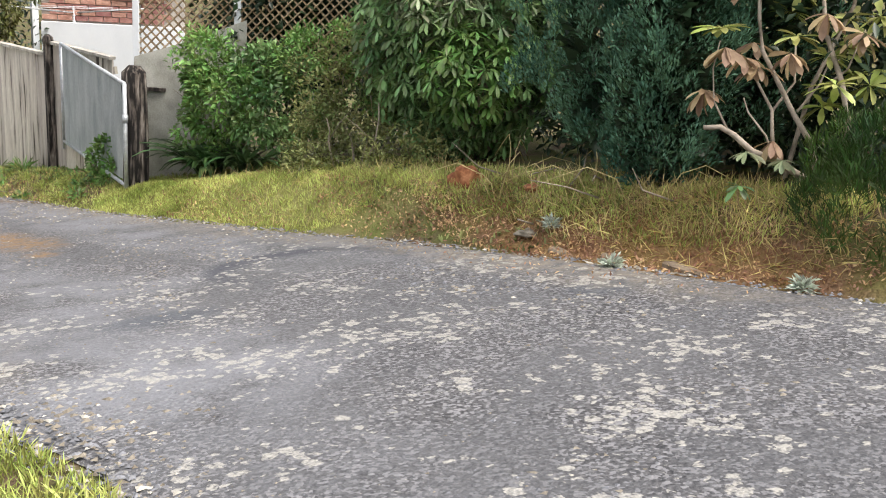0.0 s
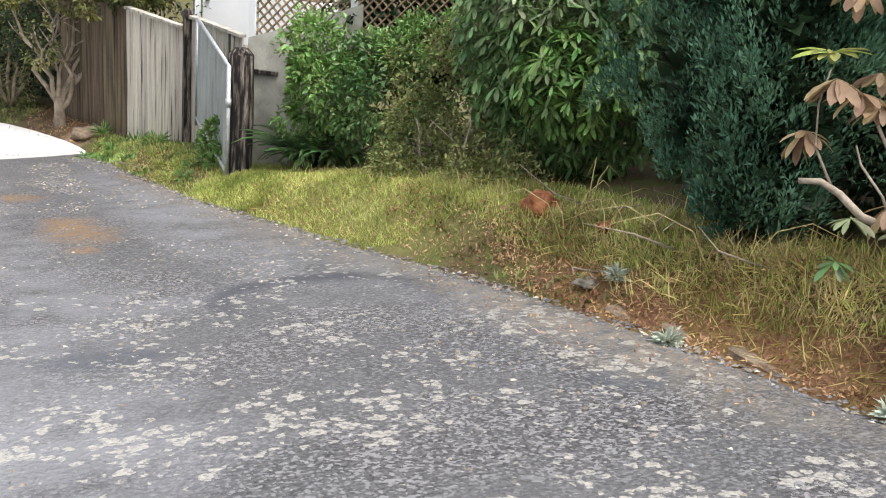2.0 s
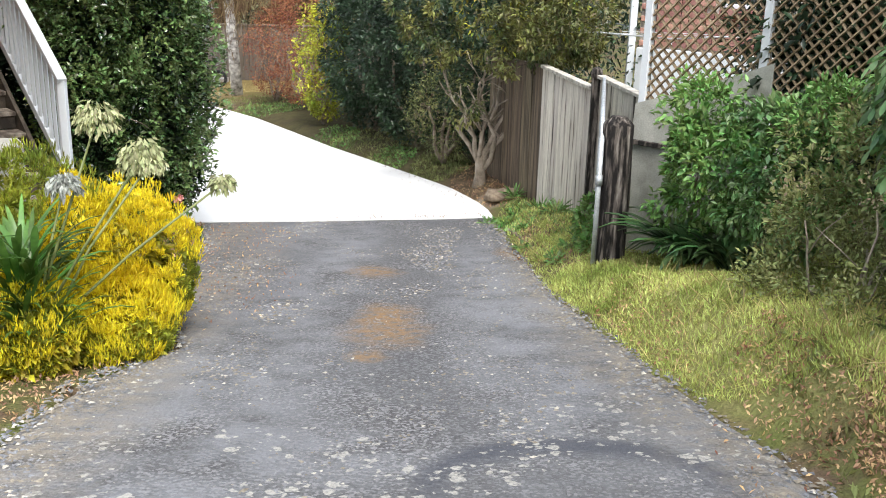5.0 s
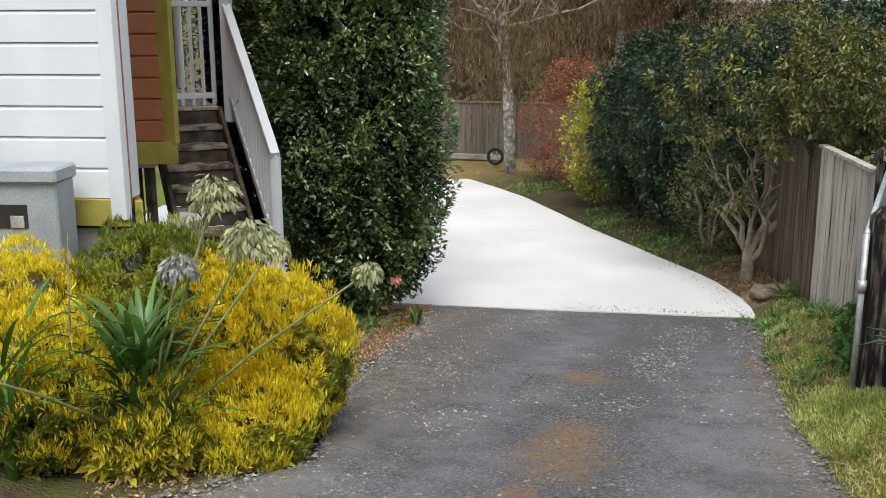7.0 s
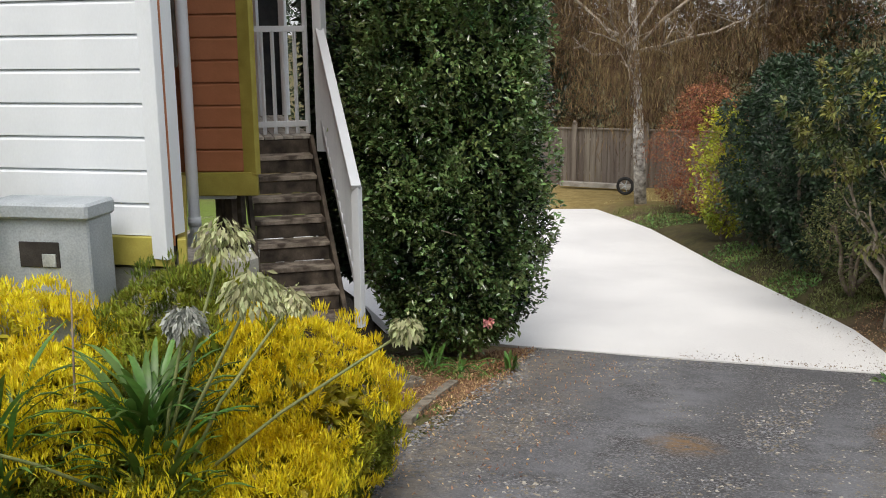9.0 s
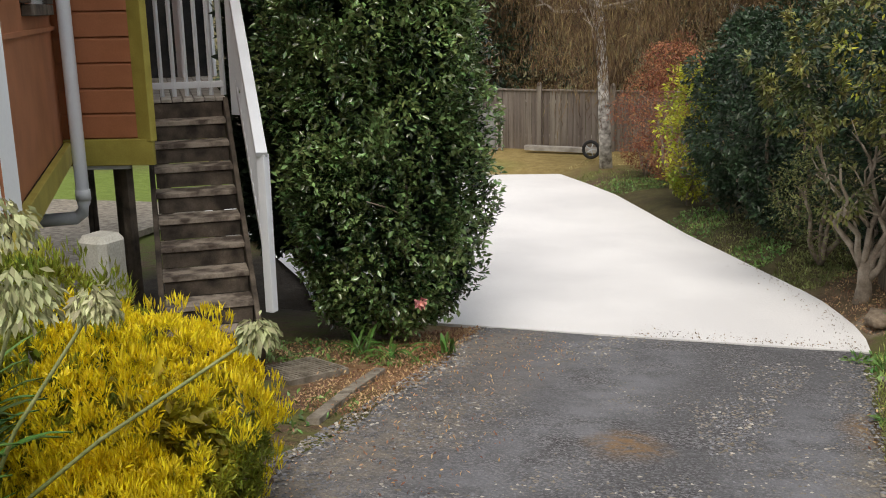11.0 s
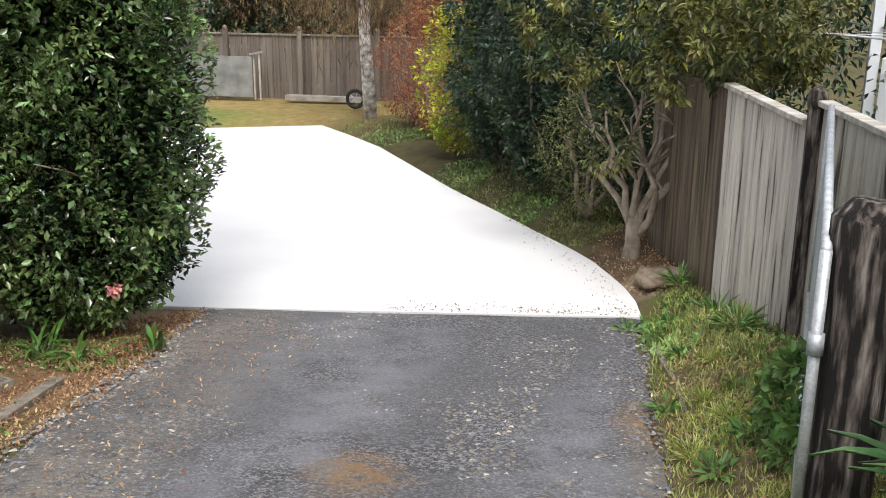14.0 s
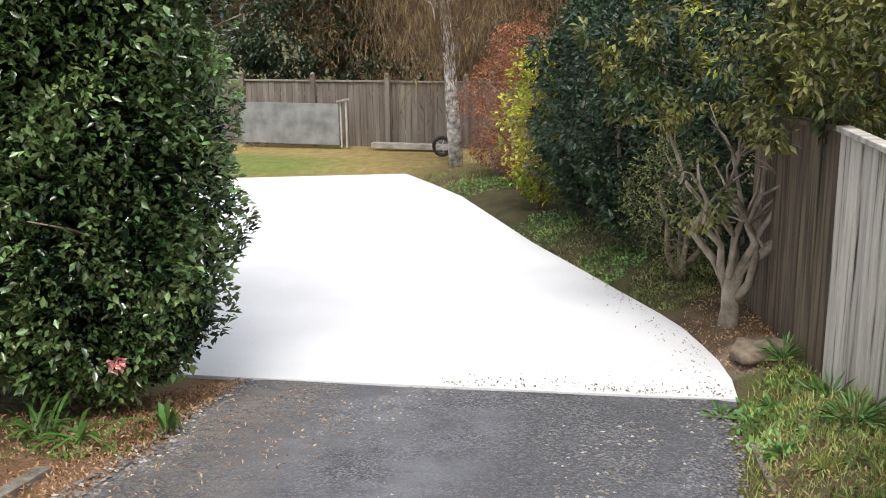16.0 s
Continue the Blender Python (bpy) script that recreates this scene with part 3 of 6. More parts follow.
# ---- the large structure ----
def build_ground():
    xs = np.concatenate([np.linspace(-1500, -30, 12), np.linspace(-26, -7, 20), np.linspace(-6.5, 6.5, 79), np.linspace(7, 26, 20), np.linspace(30, 1500, 12)])
    ys = np.concatenate([np.linspace(-1500, -20, 12), np.linspace(-16, -2, 15), np.linspace(-1.5, 16, 106), np.linspace(16.3, 30, 50), np.linspace(31, 60, 15), np.linspace(80, 1500, 12)])
    verts = []
    for y in ys:
        for x in xs:
            z = ground_z(x, y) - 0.02
            inside = along(LEFT_EDGE, y) + 0.1 < x < along(RIGHT_EDGE, y) - 0.1 and y < 13.5
            paved = 12.9 < y < 25.6 and x < along(RIGHT_EDGE, y) and x > -16 and not (-7.6 < x < -5.2 and y < 15.7)
            z += 0.012 * noise.noise(Vector((x * 2.3, y * 2.3, 0))) - (0.05 if inside else 0) - (0.1 if paved else 0)
            verts.append((x, y, z))
    w = len(xs)
    faces = [(j * w + i, j * w + i + 1, (j + 1) * w + i + 1, (j + 1) * w + i) for j in range(len(ys) - 1) for i in range(w - 1)]
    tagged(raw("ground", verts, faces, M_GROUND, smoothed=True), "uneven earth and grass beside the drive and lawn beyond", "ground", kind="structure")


def build_road():
    verts, faces = [], []
    ys = np.concatenate([np.linspace(-40, -3, 10), np.linspace(-2.5, 13.3, 190)])
    cols = 26
    for y in ys:
        wob = [0.08 * noise.noise(Vector((s, y * 1.3, 0))) + 0.03 * noise.noise(Vector((s, y * 4.1, 2))) for s in (3.1, 9.1)]
        a, b = along(LEFT_EDGE, y) + wob[0], along(RIGHT_EDGE, y) + wob[1]
        for k in range(cols):
            x = a + (b - a) * k / (cols - 1)
            yy = y
            if y > 13.2:
                yy = 13.5 + (x - 1.0) * 0.18 - 0.004
            z = ramp_z(x, yy) + 0.008 * noise.noise(Vector((x * 1.1, yy * 1.1, 5))) + (-0.012 if k in (0, cols - 1) else 0.006)
            verts.append((x, yy, min(z, ramp_z(x, yy) + 0.012)))
    faces = [(j * cols + i, j * cols + i + 1, (j + 1) * cols + i + 1, (j + 1) * cols + i) for j in range(len(ys) - 1) for i in range(cols - 1)]
    tagged(raw("road", verts, faces, M_ASPHALT, smoothed=True), "old grey asphalt drive sloping down, with pale lichen patches", "driveway", kind="structure")


def slab_z(x, y):
    return 0.0142 * (x - 1) - 0.0411 * (y - 13.5) + 0.012 + 0.008 * max(0.0, min(4.0, 1 - x))


def build_slab():
    ring = [(1.0, 13.5), (0.93, 13.95), (0.8, 14.4), (0.63, 14.82), (0.42, 15.3), (0.17, 15.73), (-0.33, 16.49), (-1.05, 17.6), (-1.86, 18.83), (-2.9, 20.6), (-3.99, 22.46), (-5.0, 23.85), (-6.07, 25.22), (-9.3, 23.75), (-10.6, 19.0), (-10.0, 16.9), (-8.2, 16.4), (-7.7, 16.6), (-5.4, 13.75), (-4.3, 12.6), (-2.7, 12.83)]
    bm = bmesh.new()
    slab_mesh(bm, ring, slab_z, 0.12)
    bmesh.ops.triangulate(bm, faces=[f for f in bm.faces if len(f.verts) > 4])
    tagged(part("pavement", bm, M_SLAB), "broad new pale concrete slab below the asphalt drive", "concrete driveway", kind="structure")


def build_old_pavement():
    bm = bmesh.new()
    slab_mesh(bm, [(-9.9, 15.3), (-10.7, 18.9), (-18.0, 17.5), (-18.0, 10.0), (-6.4, 10.6), (-8.2, 13.0)], lambda x, y: slab_z(x, y) - 0.02, 0.1)
    tagged(part("pavement", bm, M_KERB), "older grey concrete paving running under the house", "paving", kind="structure")


build_ground()
build_road()
build_slab()
build_old_pavement()


# ---- the boarded house with its steps ----
def pl2(a, b, t):
    return (a[0] + (b[0] - a[0]) * t, a[1] + (b[1] - a[1]) * t)


def wall_between(name, a, b, z0, z1, thick, material, parent, inward):
    """An upright wall from a to b, its face on that line, its thickness inward (+1 left of a to b)."""
    d = Vector((b[0] - a[0], b[1] - a[1], 0)).normalized()
    nrm = Vector((-d.y, d.x, 0)) * inward
    c = Vector((a[0], a[1], 0)) + nrm * thick / 2
    e = Vector((b[0], b[1], 0)) + nrm * thick / 2
    bm = bmesh.new()
    zm = Vector((0, 0, (z0 + z1) / 2))
    box(bm, c + zm, e + zm, thick, z1 - z0, bevel=0)
    return part(name, bm, material, parent)


def weatherboards(a, b, z0, z1, pitch, material, parent, outward, gap=0.0):
    d = Vector((b[0] - a[0], b[1] - a[1], 0))
    ln = d.length
    d.normalize()
    nrm = Vector((-d.y, d.x, 0)) * outward
    k = max(1, round((z1 - z0) / pitch))
    h = (z1 - z0) / k
    o = Vector((a[0], a[1], 0))
    verts = []
    for s in (gap, ln - gap):
        for off, zz in ((0.006, 0.0), (0.03, 0.0), (0.028, h * 0.86), (0.012, h * 0.97), (0.006, h * 0.97)):
            verts.append(o + d * s + nrm * off + Vector((0, 0, zz)))
    faces = [(0, 1, 6, 5), (1, 2, 7, 6), (2, 3, 8, 7), (3, 4, 9, 8), (4, 3, 2, 1, 0), (5, 6, 7, 8, 9), (0, 5, 9, 4)]
    me = bpy.data.meshes.new("weatherboard")
    me.from_pydata(verts, [], faces)
    me.update()
    me.materials.append(material)
    for i in range(k):
        w = new("weatherboard", me)
        w.location = (0, 0, z0 + i * h)
        w.parent = parent


def build_house():
    A, I, B = (-2.64, 7.12), (-4.66, 9.45), (-4.04, 9.74)
    W = (-6.6, 6.2)
    R = (-7.64, 13.58)
    house = thing("house", 0, 0, 0, "raised timber house, white and rust-brown weatherboards with olive trim", "house")
    zt = 7.2
    wall_between("wall_white", W, A, 2.3, zt, 0.12, M_WHITE, house, 1)
    weatherboards(W, A, 2.3, zt, 0.187, M_WHITE, house, -1, 0.02)
    wall_between("wall_side", A, I, 2.24, zt, 0.1, M_RUST, house, 1)
    wall_between("wall_boards", I, B, 2.28, zt, 0.1, M_RUST, house, 1)
    weatherboards(I, B, 2.3, zt, 0.19, M_RUST, house, -1, 0.0)
    # olive skirtings and corner boards
    bar("skirting", (W[0], W[1] - 0.03, 2.21), (A[0], A[1] - 0.03, 2.21), 0.05, 0.17, M_OLIVE, house, "olive skirting board")
    bar("skirting", (A[0] + 0.03, A[1] + 0.02, 2.2), (I[0] + 0.03, I[1] + 0.02, 2.2), 0.05, 0.15, M_OLIVE, house, "olive skirting board")
    bar("skirting", (I[0] + 0.02, I[1] - 0.03, 2.19), (B[0] + 0.03, B[1] - 0.03, 2.19), 0.06, 0.2, M_OLIVE, house, "olive skirting board")
    bar("corner_board", (A[0] - 0.05, A[1] - 0.05, 2.17), (A[0] - 0.05, A[1] - 0.05, zt), 0.11, 0.06, M_WHITE, house, up=(0, 1, 0))
    bar("corner_board", (B[0] - 0.02, B[1] - 0.04, 2.27), (B[0] - 0.02, B[1] - 0.04, zt), 0.13, 0.07, M_OLIVE, house, "olive corner board", up=(0, 1, 0))
    # joint battens and a window on the plain side wall
    win = raw("window", [], [], None, house)
    p, q = pl2(A, I, 0.45), pl2(A, I, 0.88)
    nx, ny = 0.76 * 0.03, 0.65 * 0.03
    bar("frame", (p[0] + nx, p[1] + ny, 3.25), (q[0] + nx, q[1] + ny, 3.25), 0.06, 0.07, M_STEP, win, "bare timber sill")
    bar("frame", (p[0] + nx, p[1] + ny, 4.35), (q[0] + nx, q[1] + ny, 4.35), 0.06, 0.07, M_STEP, win)
    for r in (p, q):
        bar("frame", (r[0] + nx, r[1] + ny, 3.29), (r[0] + nx, r[1] + ny, 4.31), 0.06, 0.06, M_STEP, win, up=(0.65, -0.76, 0))
    wall_between("pane", (p[0] + 0.01, p[1] + 0.01), (q[0] + 0.01, q[1] + 0.01), 3.28, 4.32, 0.012, M_GLASS, win, -1)
    bar("batten", (A[0] - 0.05, A[1] + 0.08, 3.12), (I[0] + 0.012, I[1] + 0.01, 3.12), 0.018, 0.03, M_RUST, house, bevel=0.002)
    # far side, back and roof
    wall_between("wall_far", B, R, 2.3, zt, 0.1, M_RUST, house, 1)
    weatherboards((B[0] + 0.0, B[1]), R, 2.3, zt, 0.197, M_RUST, house, -1, 0.12)
    wall_between("wall_back", R, (-11.0, 12.5), 2.3, zt, 0.1, M_RUST, house, 1)
    wall_between("wall_end", (-11.0, 12.5), W, 2.3, zt, 0.1, M_WHITE, house, 1)
    # floor underside coloured near-black to hold the shade beneath the house
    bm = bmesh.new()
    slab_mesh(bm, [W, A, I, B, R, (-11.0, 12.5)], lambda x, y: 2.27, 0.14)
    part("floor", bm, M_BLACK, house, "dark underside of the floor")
    bm = bmesh.new()
    slab_mesh(bm, [(-7.0, 5.7), (-2.2, 6.8), (-3.6, 9.2), (-3.4, 9.9), (-7.3, 14.2), (-11.6, 13.0)], lambda x, y: 7.35, 0.15)
    part("roof", bm, M_GREY, house)
    # piles under the floor
    for x, y in ((-4.35, 9.75), (-4.75, 10.1), (-5.6, 9.9), (-6.6, 11.6), (-5.9, 8.2)):
        z = ground_z(x, y)
        bar("pile", (x, y, z - 0.1), (x, y, 2.13), 0.075, 0.075, M_STEP, house, up=(0, 1, 0))
    bar("bearer", (*pl2(I, B, 0.1), 2.075), (*pl2(I, B, 0.72), 2.075), 0.05, 0.04, M_WHITE, house, "white batten under the skirting")
    wall_between("base_wall", pl2(A, W, 0.0), pl2(A, W, 1.0), 0.9, 2.1, 0.08, M_CEMENT, house, -1)
    bar("base_rail", (-2.75, 7.3, 2.0), (-3.45, 8.0, 2.0), 0.05, 0.1, M_PALESTONE, house)
    # downpipe at the inner corner
    pipe = thing("downpipe", -4.47, 9.4, 1.7, "white plastic downpipe with an elbow on the brown side wall", "drainpipe")
    tube("pipe", [(0, 0, 5), (0, 0, 0.12), (-0.02, -0.005, 0.04), (-0.07, -0.02, 0.0), (-0.4, -0.3, -0.01)], 0.05, M_WHITE, pipe, sides=12)
    tube("collar", [(0, 0, 0.22), (0, 0, 0.14)], 0.057, M_WHITE, pipe, sides=12)


def build_steps():
    u, v = Vector((0.751, 0.66, 0)), Vector((-0.66, 0.751, 0))
    L = Vector((-3.49, 9.06, 0))
    wd, run, n = 0.68, 0.25, 9
    z0, zd = 0.946, 2.46
    rise = (zd - z0) / n
    st = thing("staircase", L.x, L.y, 0.9, "steep grimy timber steps, shaded dark, up to a deck", "stairs")
    off = Vector((L.x, L.y, 0.9))

    def P(a, b, z):
        return L + u * a + v * b + Vector((0, 0, z)) - off

    # worn paler treads over risers whose shade is in their darker colour
    for k in range(n):
        z = z0 + k * rise
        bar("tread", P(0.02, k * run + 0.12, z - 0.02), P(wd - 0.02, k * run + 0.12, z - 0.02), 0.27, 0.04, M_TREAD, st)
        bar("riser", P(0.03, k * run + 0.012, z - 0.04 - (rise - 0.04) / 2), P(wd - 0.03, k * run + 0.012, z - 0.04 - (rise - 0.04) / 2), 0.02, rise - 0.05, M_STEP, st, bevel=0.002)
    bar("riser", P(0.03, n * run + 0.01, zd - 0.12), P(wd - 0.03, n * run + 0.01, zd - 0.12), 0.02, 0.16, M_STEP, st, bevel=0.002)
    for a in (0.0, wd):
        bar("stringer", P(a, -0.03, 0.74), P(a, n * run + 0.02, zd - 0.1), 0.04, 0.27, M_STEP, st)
    rail = thing("handrail", -3.08, 9.8, 1.0, "white painted handrail with balusters beside the steps", "handrail")
    o = Vector((-3.08, 9.8, 1.0))
    n0, n1 = Vector((-3.08, 9.8, 0)), Vector((-4.36, 11.26, 0))
    bar("newel", (0, 0, 0.0), (0, 0, 1.2), 0.07, 0.07, M_WHITE, rail, up=(0, 1, 0))
    bar("newel", n1 - o + Vector((0, 0, 2.3)), n1 - o + Vector((0, 0, 5.2)), 0.1, 0.1, M_WHITE, rail, up=(0, 1, 0))
    bar("top_rail", n0 - o + Vector((0.02, -0.04, 2.2)), n1 - o + Vector((0, 0, 3.5)), 0.085, 0.05, M_WHITE, rail)
    bar("bottom_rail", n0 - o + Vector((0, 0, 1.3)), n1 - o + Vector((0, 0, 2.6)), 0.045, 0.08, M_WHITE, rail)
    for k in range(1, 15):
        f = k / 15
        c = n0.lerp(n1, f) - o
        bar("baluster", c + Vector((0, 0, 1.3 + 1.3 * f)), c + Vector((0, 0, 2.18 + 1.3 * f)), 0.03, 0.03, M_WHITE, rail, up=(0, 1, 0), bevel=0.002)
    deck = thing("deck", -4.6, 11.2, 0.2, "weathered timber deck on posts at the top of the steps", "deck")
    o = Vector((-4.6, 11.2, 0.2))
    D = L + v * (n * run)
    cut = 8
    for k in range(cut):
        a = k * 0.095
        bar("deck_board", D + u * (a - 0.02) + v * 0.0 + Vector((0, 0, zd - 0.015)) - o, D + u * (a - 0.02) + v * 3.2 + Vector((0, 0, zd - 0.015)) - o, 0.088, 0.03, M_DECK, deck, bevel=0.003)
    bar("joist", D + v * 0.1 + Vector((0, 0, zd - 0.12)) - o, D + u * 0.72 + v * 0.1 + Vector((0, 0, zd - 0.12)) - o, 0.05, 0.16, M_STEP, deck)
    bar("joist", D + v * 1.6 + Vector((0, 0, zd - 0.12)) - o, D + u * 0.72 + v * 1.6 + Vector((0, 0, zd - 0.12)) - o, 0.05, 0.16, M_STEP, deck)
    for a, b in ((0.1, 3.0), (0.7, 3.0)):
        c = D + u * a + v * b - o
        bar("deck_post", c + Vector((0, 0, ground_z(c.x + o.x, c.y + o.y) - 0.1)), c + Vector((0, 0, zd - 0.2)), 0.1, 0.1, M_STEP, deck, up=(0, 1, 0))
    gate = thing("stair_gate", D.x, D.y, zd, "white slatted gate across the top of the steps", "gate")
    s = D + v * 0.28 + u * 0.03 - Vector((D.x, D.y, 0))
    e = s + u * 0.66
    for z in (0.1, 1.05):
        bar("rail", s + Vector((0, 0, z)), e + Vector((0, 0, z)), 0.035, 0.06, M_WHITE, gate)
    for k in range(7):
        c = s.lerp(e, k / 6)
        bar("slat", c + Vector((0, 0, 0.0)), c + Vector((0, 0, 1.5)) if k in (0, 6) else c + Vector((0, 0, 1.05)), 0.045 if k in (0, 6) else 0.03, 0.03, M_WHITE, gate, up=(0, 1, 0), bevel=0.002)
    door = thing("glazed_door", D.x, D.y, zd, "dark glazed doors with a white frame behind the deck", "door")
    c = D + v * 3.1 - Vector((D.x, D.y, 0))
    bar("leaf", c + Vector((0, 0, 1.0)), c + u * 0.75 + Vector((0, 0, 1.0)), 0.05, 2.0, M_GLASS, door)
    for a in (0.0, 0.4, 0.75):
        bar("frame", c + u * a - v * 0.04 + Vector((0, 0, 0)), c + u * a - v * 0.04 + Vector((0, 0, 2.1)), 0.09, 0.06, M_WHITE, door, up=(0, 1, 0))
    bar("frame", c - v * 0.04 + Vector((0, 0, 2.1)), c + u * 0.75 - v * 0.04 + Vector((0, 0, 2.1)), 0.06, 0.1, M_WHITE, door)


build_house()
build_steps()


# ---- fences, gate, lattice ----
def paling_mesh(w, h, seed, timber):
    rng = random.Random(seed)
    bm = bmesh.new()
    box(bm, (0, 0, 0), (0, 0, h), w, 0.02, up=(0, 1, 0), bevel=0.003)
    for v in bm.verts:
        v.co.z += rng.uniform(-0.004, 0.004)
        v.co.x += rng.uniform(-0.003, 0.003)
    me = bpy.data.meshes.new("paling")
    bm.to_mesh(me)
    bm.free()
    me.materials.append(timber)
    return me


def fence_run(parent, a, b, top_a, top_b, w=0.19, sink=0.03, cap=True, capmat=None, seed=5, side=1, timber=None):
    """Upright palings side by side from a to b, with a cap along the top."""
    rng = random.Random(seed)
    a, b = Vector((*a, 0)), Vector((*b, 0))
    d = b - a
    n = max(2, round(d.length / (w + 0.004)))
    meshes = {}
    ang = math.atan2(d.y, d.x)
    for k in range(n):
        c = a + d * ((k + 0.5) / n)
        z0 = ground_z(c.x, c.y) - sink
        top = top_a + (top_b - top_a) * (k + 0.5) / n
        h = round((top - z0) * 20) / 20
        key = (h, rng.randint(0, 2))
        if key not in meshes:
            meshes[key] = paling_mesh(w - 0.006, h, len(meshes), timber or M_FENCE)
        ob = new("paling", meshes[key])
        ob.parent = parent
        ob.matrix_basis = pose(c.x, c.y, top - h, rng.uniform(-0.4, 0.4), 0, math.degrees(ang) + rng.uniform(-1.2, 1.2))
    if cap:
        bar("cap", (a.x, a.y, top_a + 0.02), (b.x, b.y, top_b + 0.02), 0.1, 0.04, capmat or M_DECK, parent, "pale weathered cap board")
    nrm = Vector((-d.y, d.x, 0)).normalized() * 0.05
    for zz in (0.3, 1.2):
        za, zb = ground_z(a.x, a.y) + zz, ground_z(b.x, b.y) + zz
        if za < top_a and zb < top_b:
            bar("rail", (a.x + nrm.x * side, a.y + nrm.y * side, za), (b.x + nrm.x * side, b.y + nrm.y * side, zb), 0.05, 0.09, M_FENCE, parent)


def build_fences():
    f = thing("paling_fence", 0, 0, 0, "weathered grey timber paling fence with a cap rail and dark stains", "fence")
    # run behind the tree: its shade is painted as darker brown boards and cap
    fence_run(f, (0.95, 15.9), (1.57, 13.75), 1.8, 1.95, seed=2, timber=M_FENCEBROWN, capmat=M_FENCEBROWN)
    fence_run(f, (1.57, 13.75), (2.03, 12.32), 1.95, 1.89, seed=3)
    fence_run(f, (2.1, 12.18), (2.45, 11.1), 2.04, 1.97, seed=4)
    bm = bmesh.new()
    z = ground_z(2.06, 12.25)
    box(bm, (2.06, 12.25, z - 0.05), (2.06, 12.25, 2.04), 0.1, 0.1, up=(0, 1, 0), bevel=0.006)
    post = part("post", bm, M_POST, f, "blackened post with a domed top")
    tube("finial", [(2.06, 12.25, 2.02), (2.06, 12.25, 2.08), (2.06, 12.25, 2.13), (2.06, 12.25, 2.16)], [0.062, 0.07, 0.06, 0.02], M_POST, f, sides=10)
    bf = thing("boundary_fence", 0, 28.6, 0, "distant grey timber paling fence behind the lawn", "fence")
    bf.location = (0, 0, 0)
    fence_run(bf, (-20.0, 28.7), (-2.0, 28.7), 0.98, 1.02, w=0.16, seed=9, capmat=M_FENCEFAR, timber=M_FENCEFAR)
    for x in (-5.85, -7.81, -9.75, -11.7, -13.6):
        bar("post", (x, 28.62, -0.6), (x, 28.62, 1.16), 0.12, 0.09, M_FENCEFAR, bf, up=(0, 1, 0))
        tube("finial", [(x, 28.62, 1.14), (x, 28.62, 1.2), (x, 28.62, 1.24)], [0.06, 0.06, 0.02], M_FENCEFAR, bf)
    gp = thing("gate_post", 1.84, 8.92, 0.8, "thick split timber gate post, black and grey with age", "gate post")
    bm = bmesh.new()
    pts = [(0, 0, -0.1), (0, 0, 0.2), (0.01, 0, 0.7), (0, 0.01, 1.15), (0, 0.01, 1.3), (0.005, 0.01, 1.37)]
    tube_mesh(bm, pts, [0.135, 0.128, 0.122, 0.125, 0.118, 0.06], 14)
    rng = random.Random(4)
    for v in bm.verts:
        s = 1 + 0.10 * math.sin(math.atan2(v.co.y, v.co.x) * 5) + rng.uniform(-0.04, 0.04)
        v.co.x *= s
        v.co.y *= s
    part("trunk", bm, M_POST, gp, "", True)
    gate = thing("metal_gate", 1.7, 8.85, 0.95, "open grey sheet-steel gate in a galvanised pipe frame", "gate")
    o = Vector((1.7, 8.85, 0.95))
    h0, h1, t0, t1 = Vector((1.7, 8.85, 0.9)), Vector((1.7, 8.85, 2.0)), Vector((2.1, 11.9, 2.08)), Vector((2.1, 11.9, 0.75))
    b0 = Vector((1.7, 8.85, 1.12))
    tube("hinge_stile", [h0 - o, h1 - o], 0.022, M_GALV, gate, sides=10)
    tube("top_rail", [h1 - o, t0 - o], 0.02, M_GALV, gate, sides=10)
    tube("end_stile", [t0 - o, t1 - o], 0.02, M_GALV, gate, sides=10)
    tube("bottom_rail", [h0 - o + Vector((0, 0, 0.05)), t1 - o + Vector((0, 0, 0.1))], 0.02, M_GALV, gate, sides=10)
    tube("joint", [Vector((0, 0, 0.66)), Vector((0, 0, 0.74))], 0.03, M_GALV, gate, sides=10)
    verts, faces = [], []
    n = 40
    d = (t0 - h1).normalized()
    side = Vector((d.y, -d.x, 0)).normalized()
    for k in range(n + 1):
        f = 0.015 + 0.97 * k / n
        wv = side * (0.006 * math.sin(k * 1.6))
        verts += [h0.lerp(t1, f) + Vector((0, 0, 0.1)) + wv - o, h1.lerp(t0, f) + wv - o - Vector((0, 0, 0.02))]
    m = len(verts)
    verts += [v + side * 0.004 for v in verts]
    for k in range(n):
        a = 2 * k
        faces += [(a, a + 2, a + 3, a + 1), (m + a, m + a + 1, m + a + 3, m + a + 2)]
    faces += [(0, 1, m + 1, m), (2 * n, m + 2 * n, m + 2 * n + 1, 2 * n + 1)]
    raw("sheet", verts, faces, M_SHEET, gate, "grey weathered steel sheet", True)


build_fences()


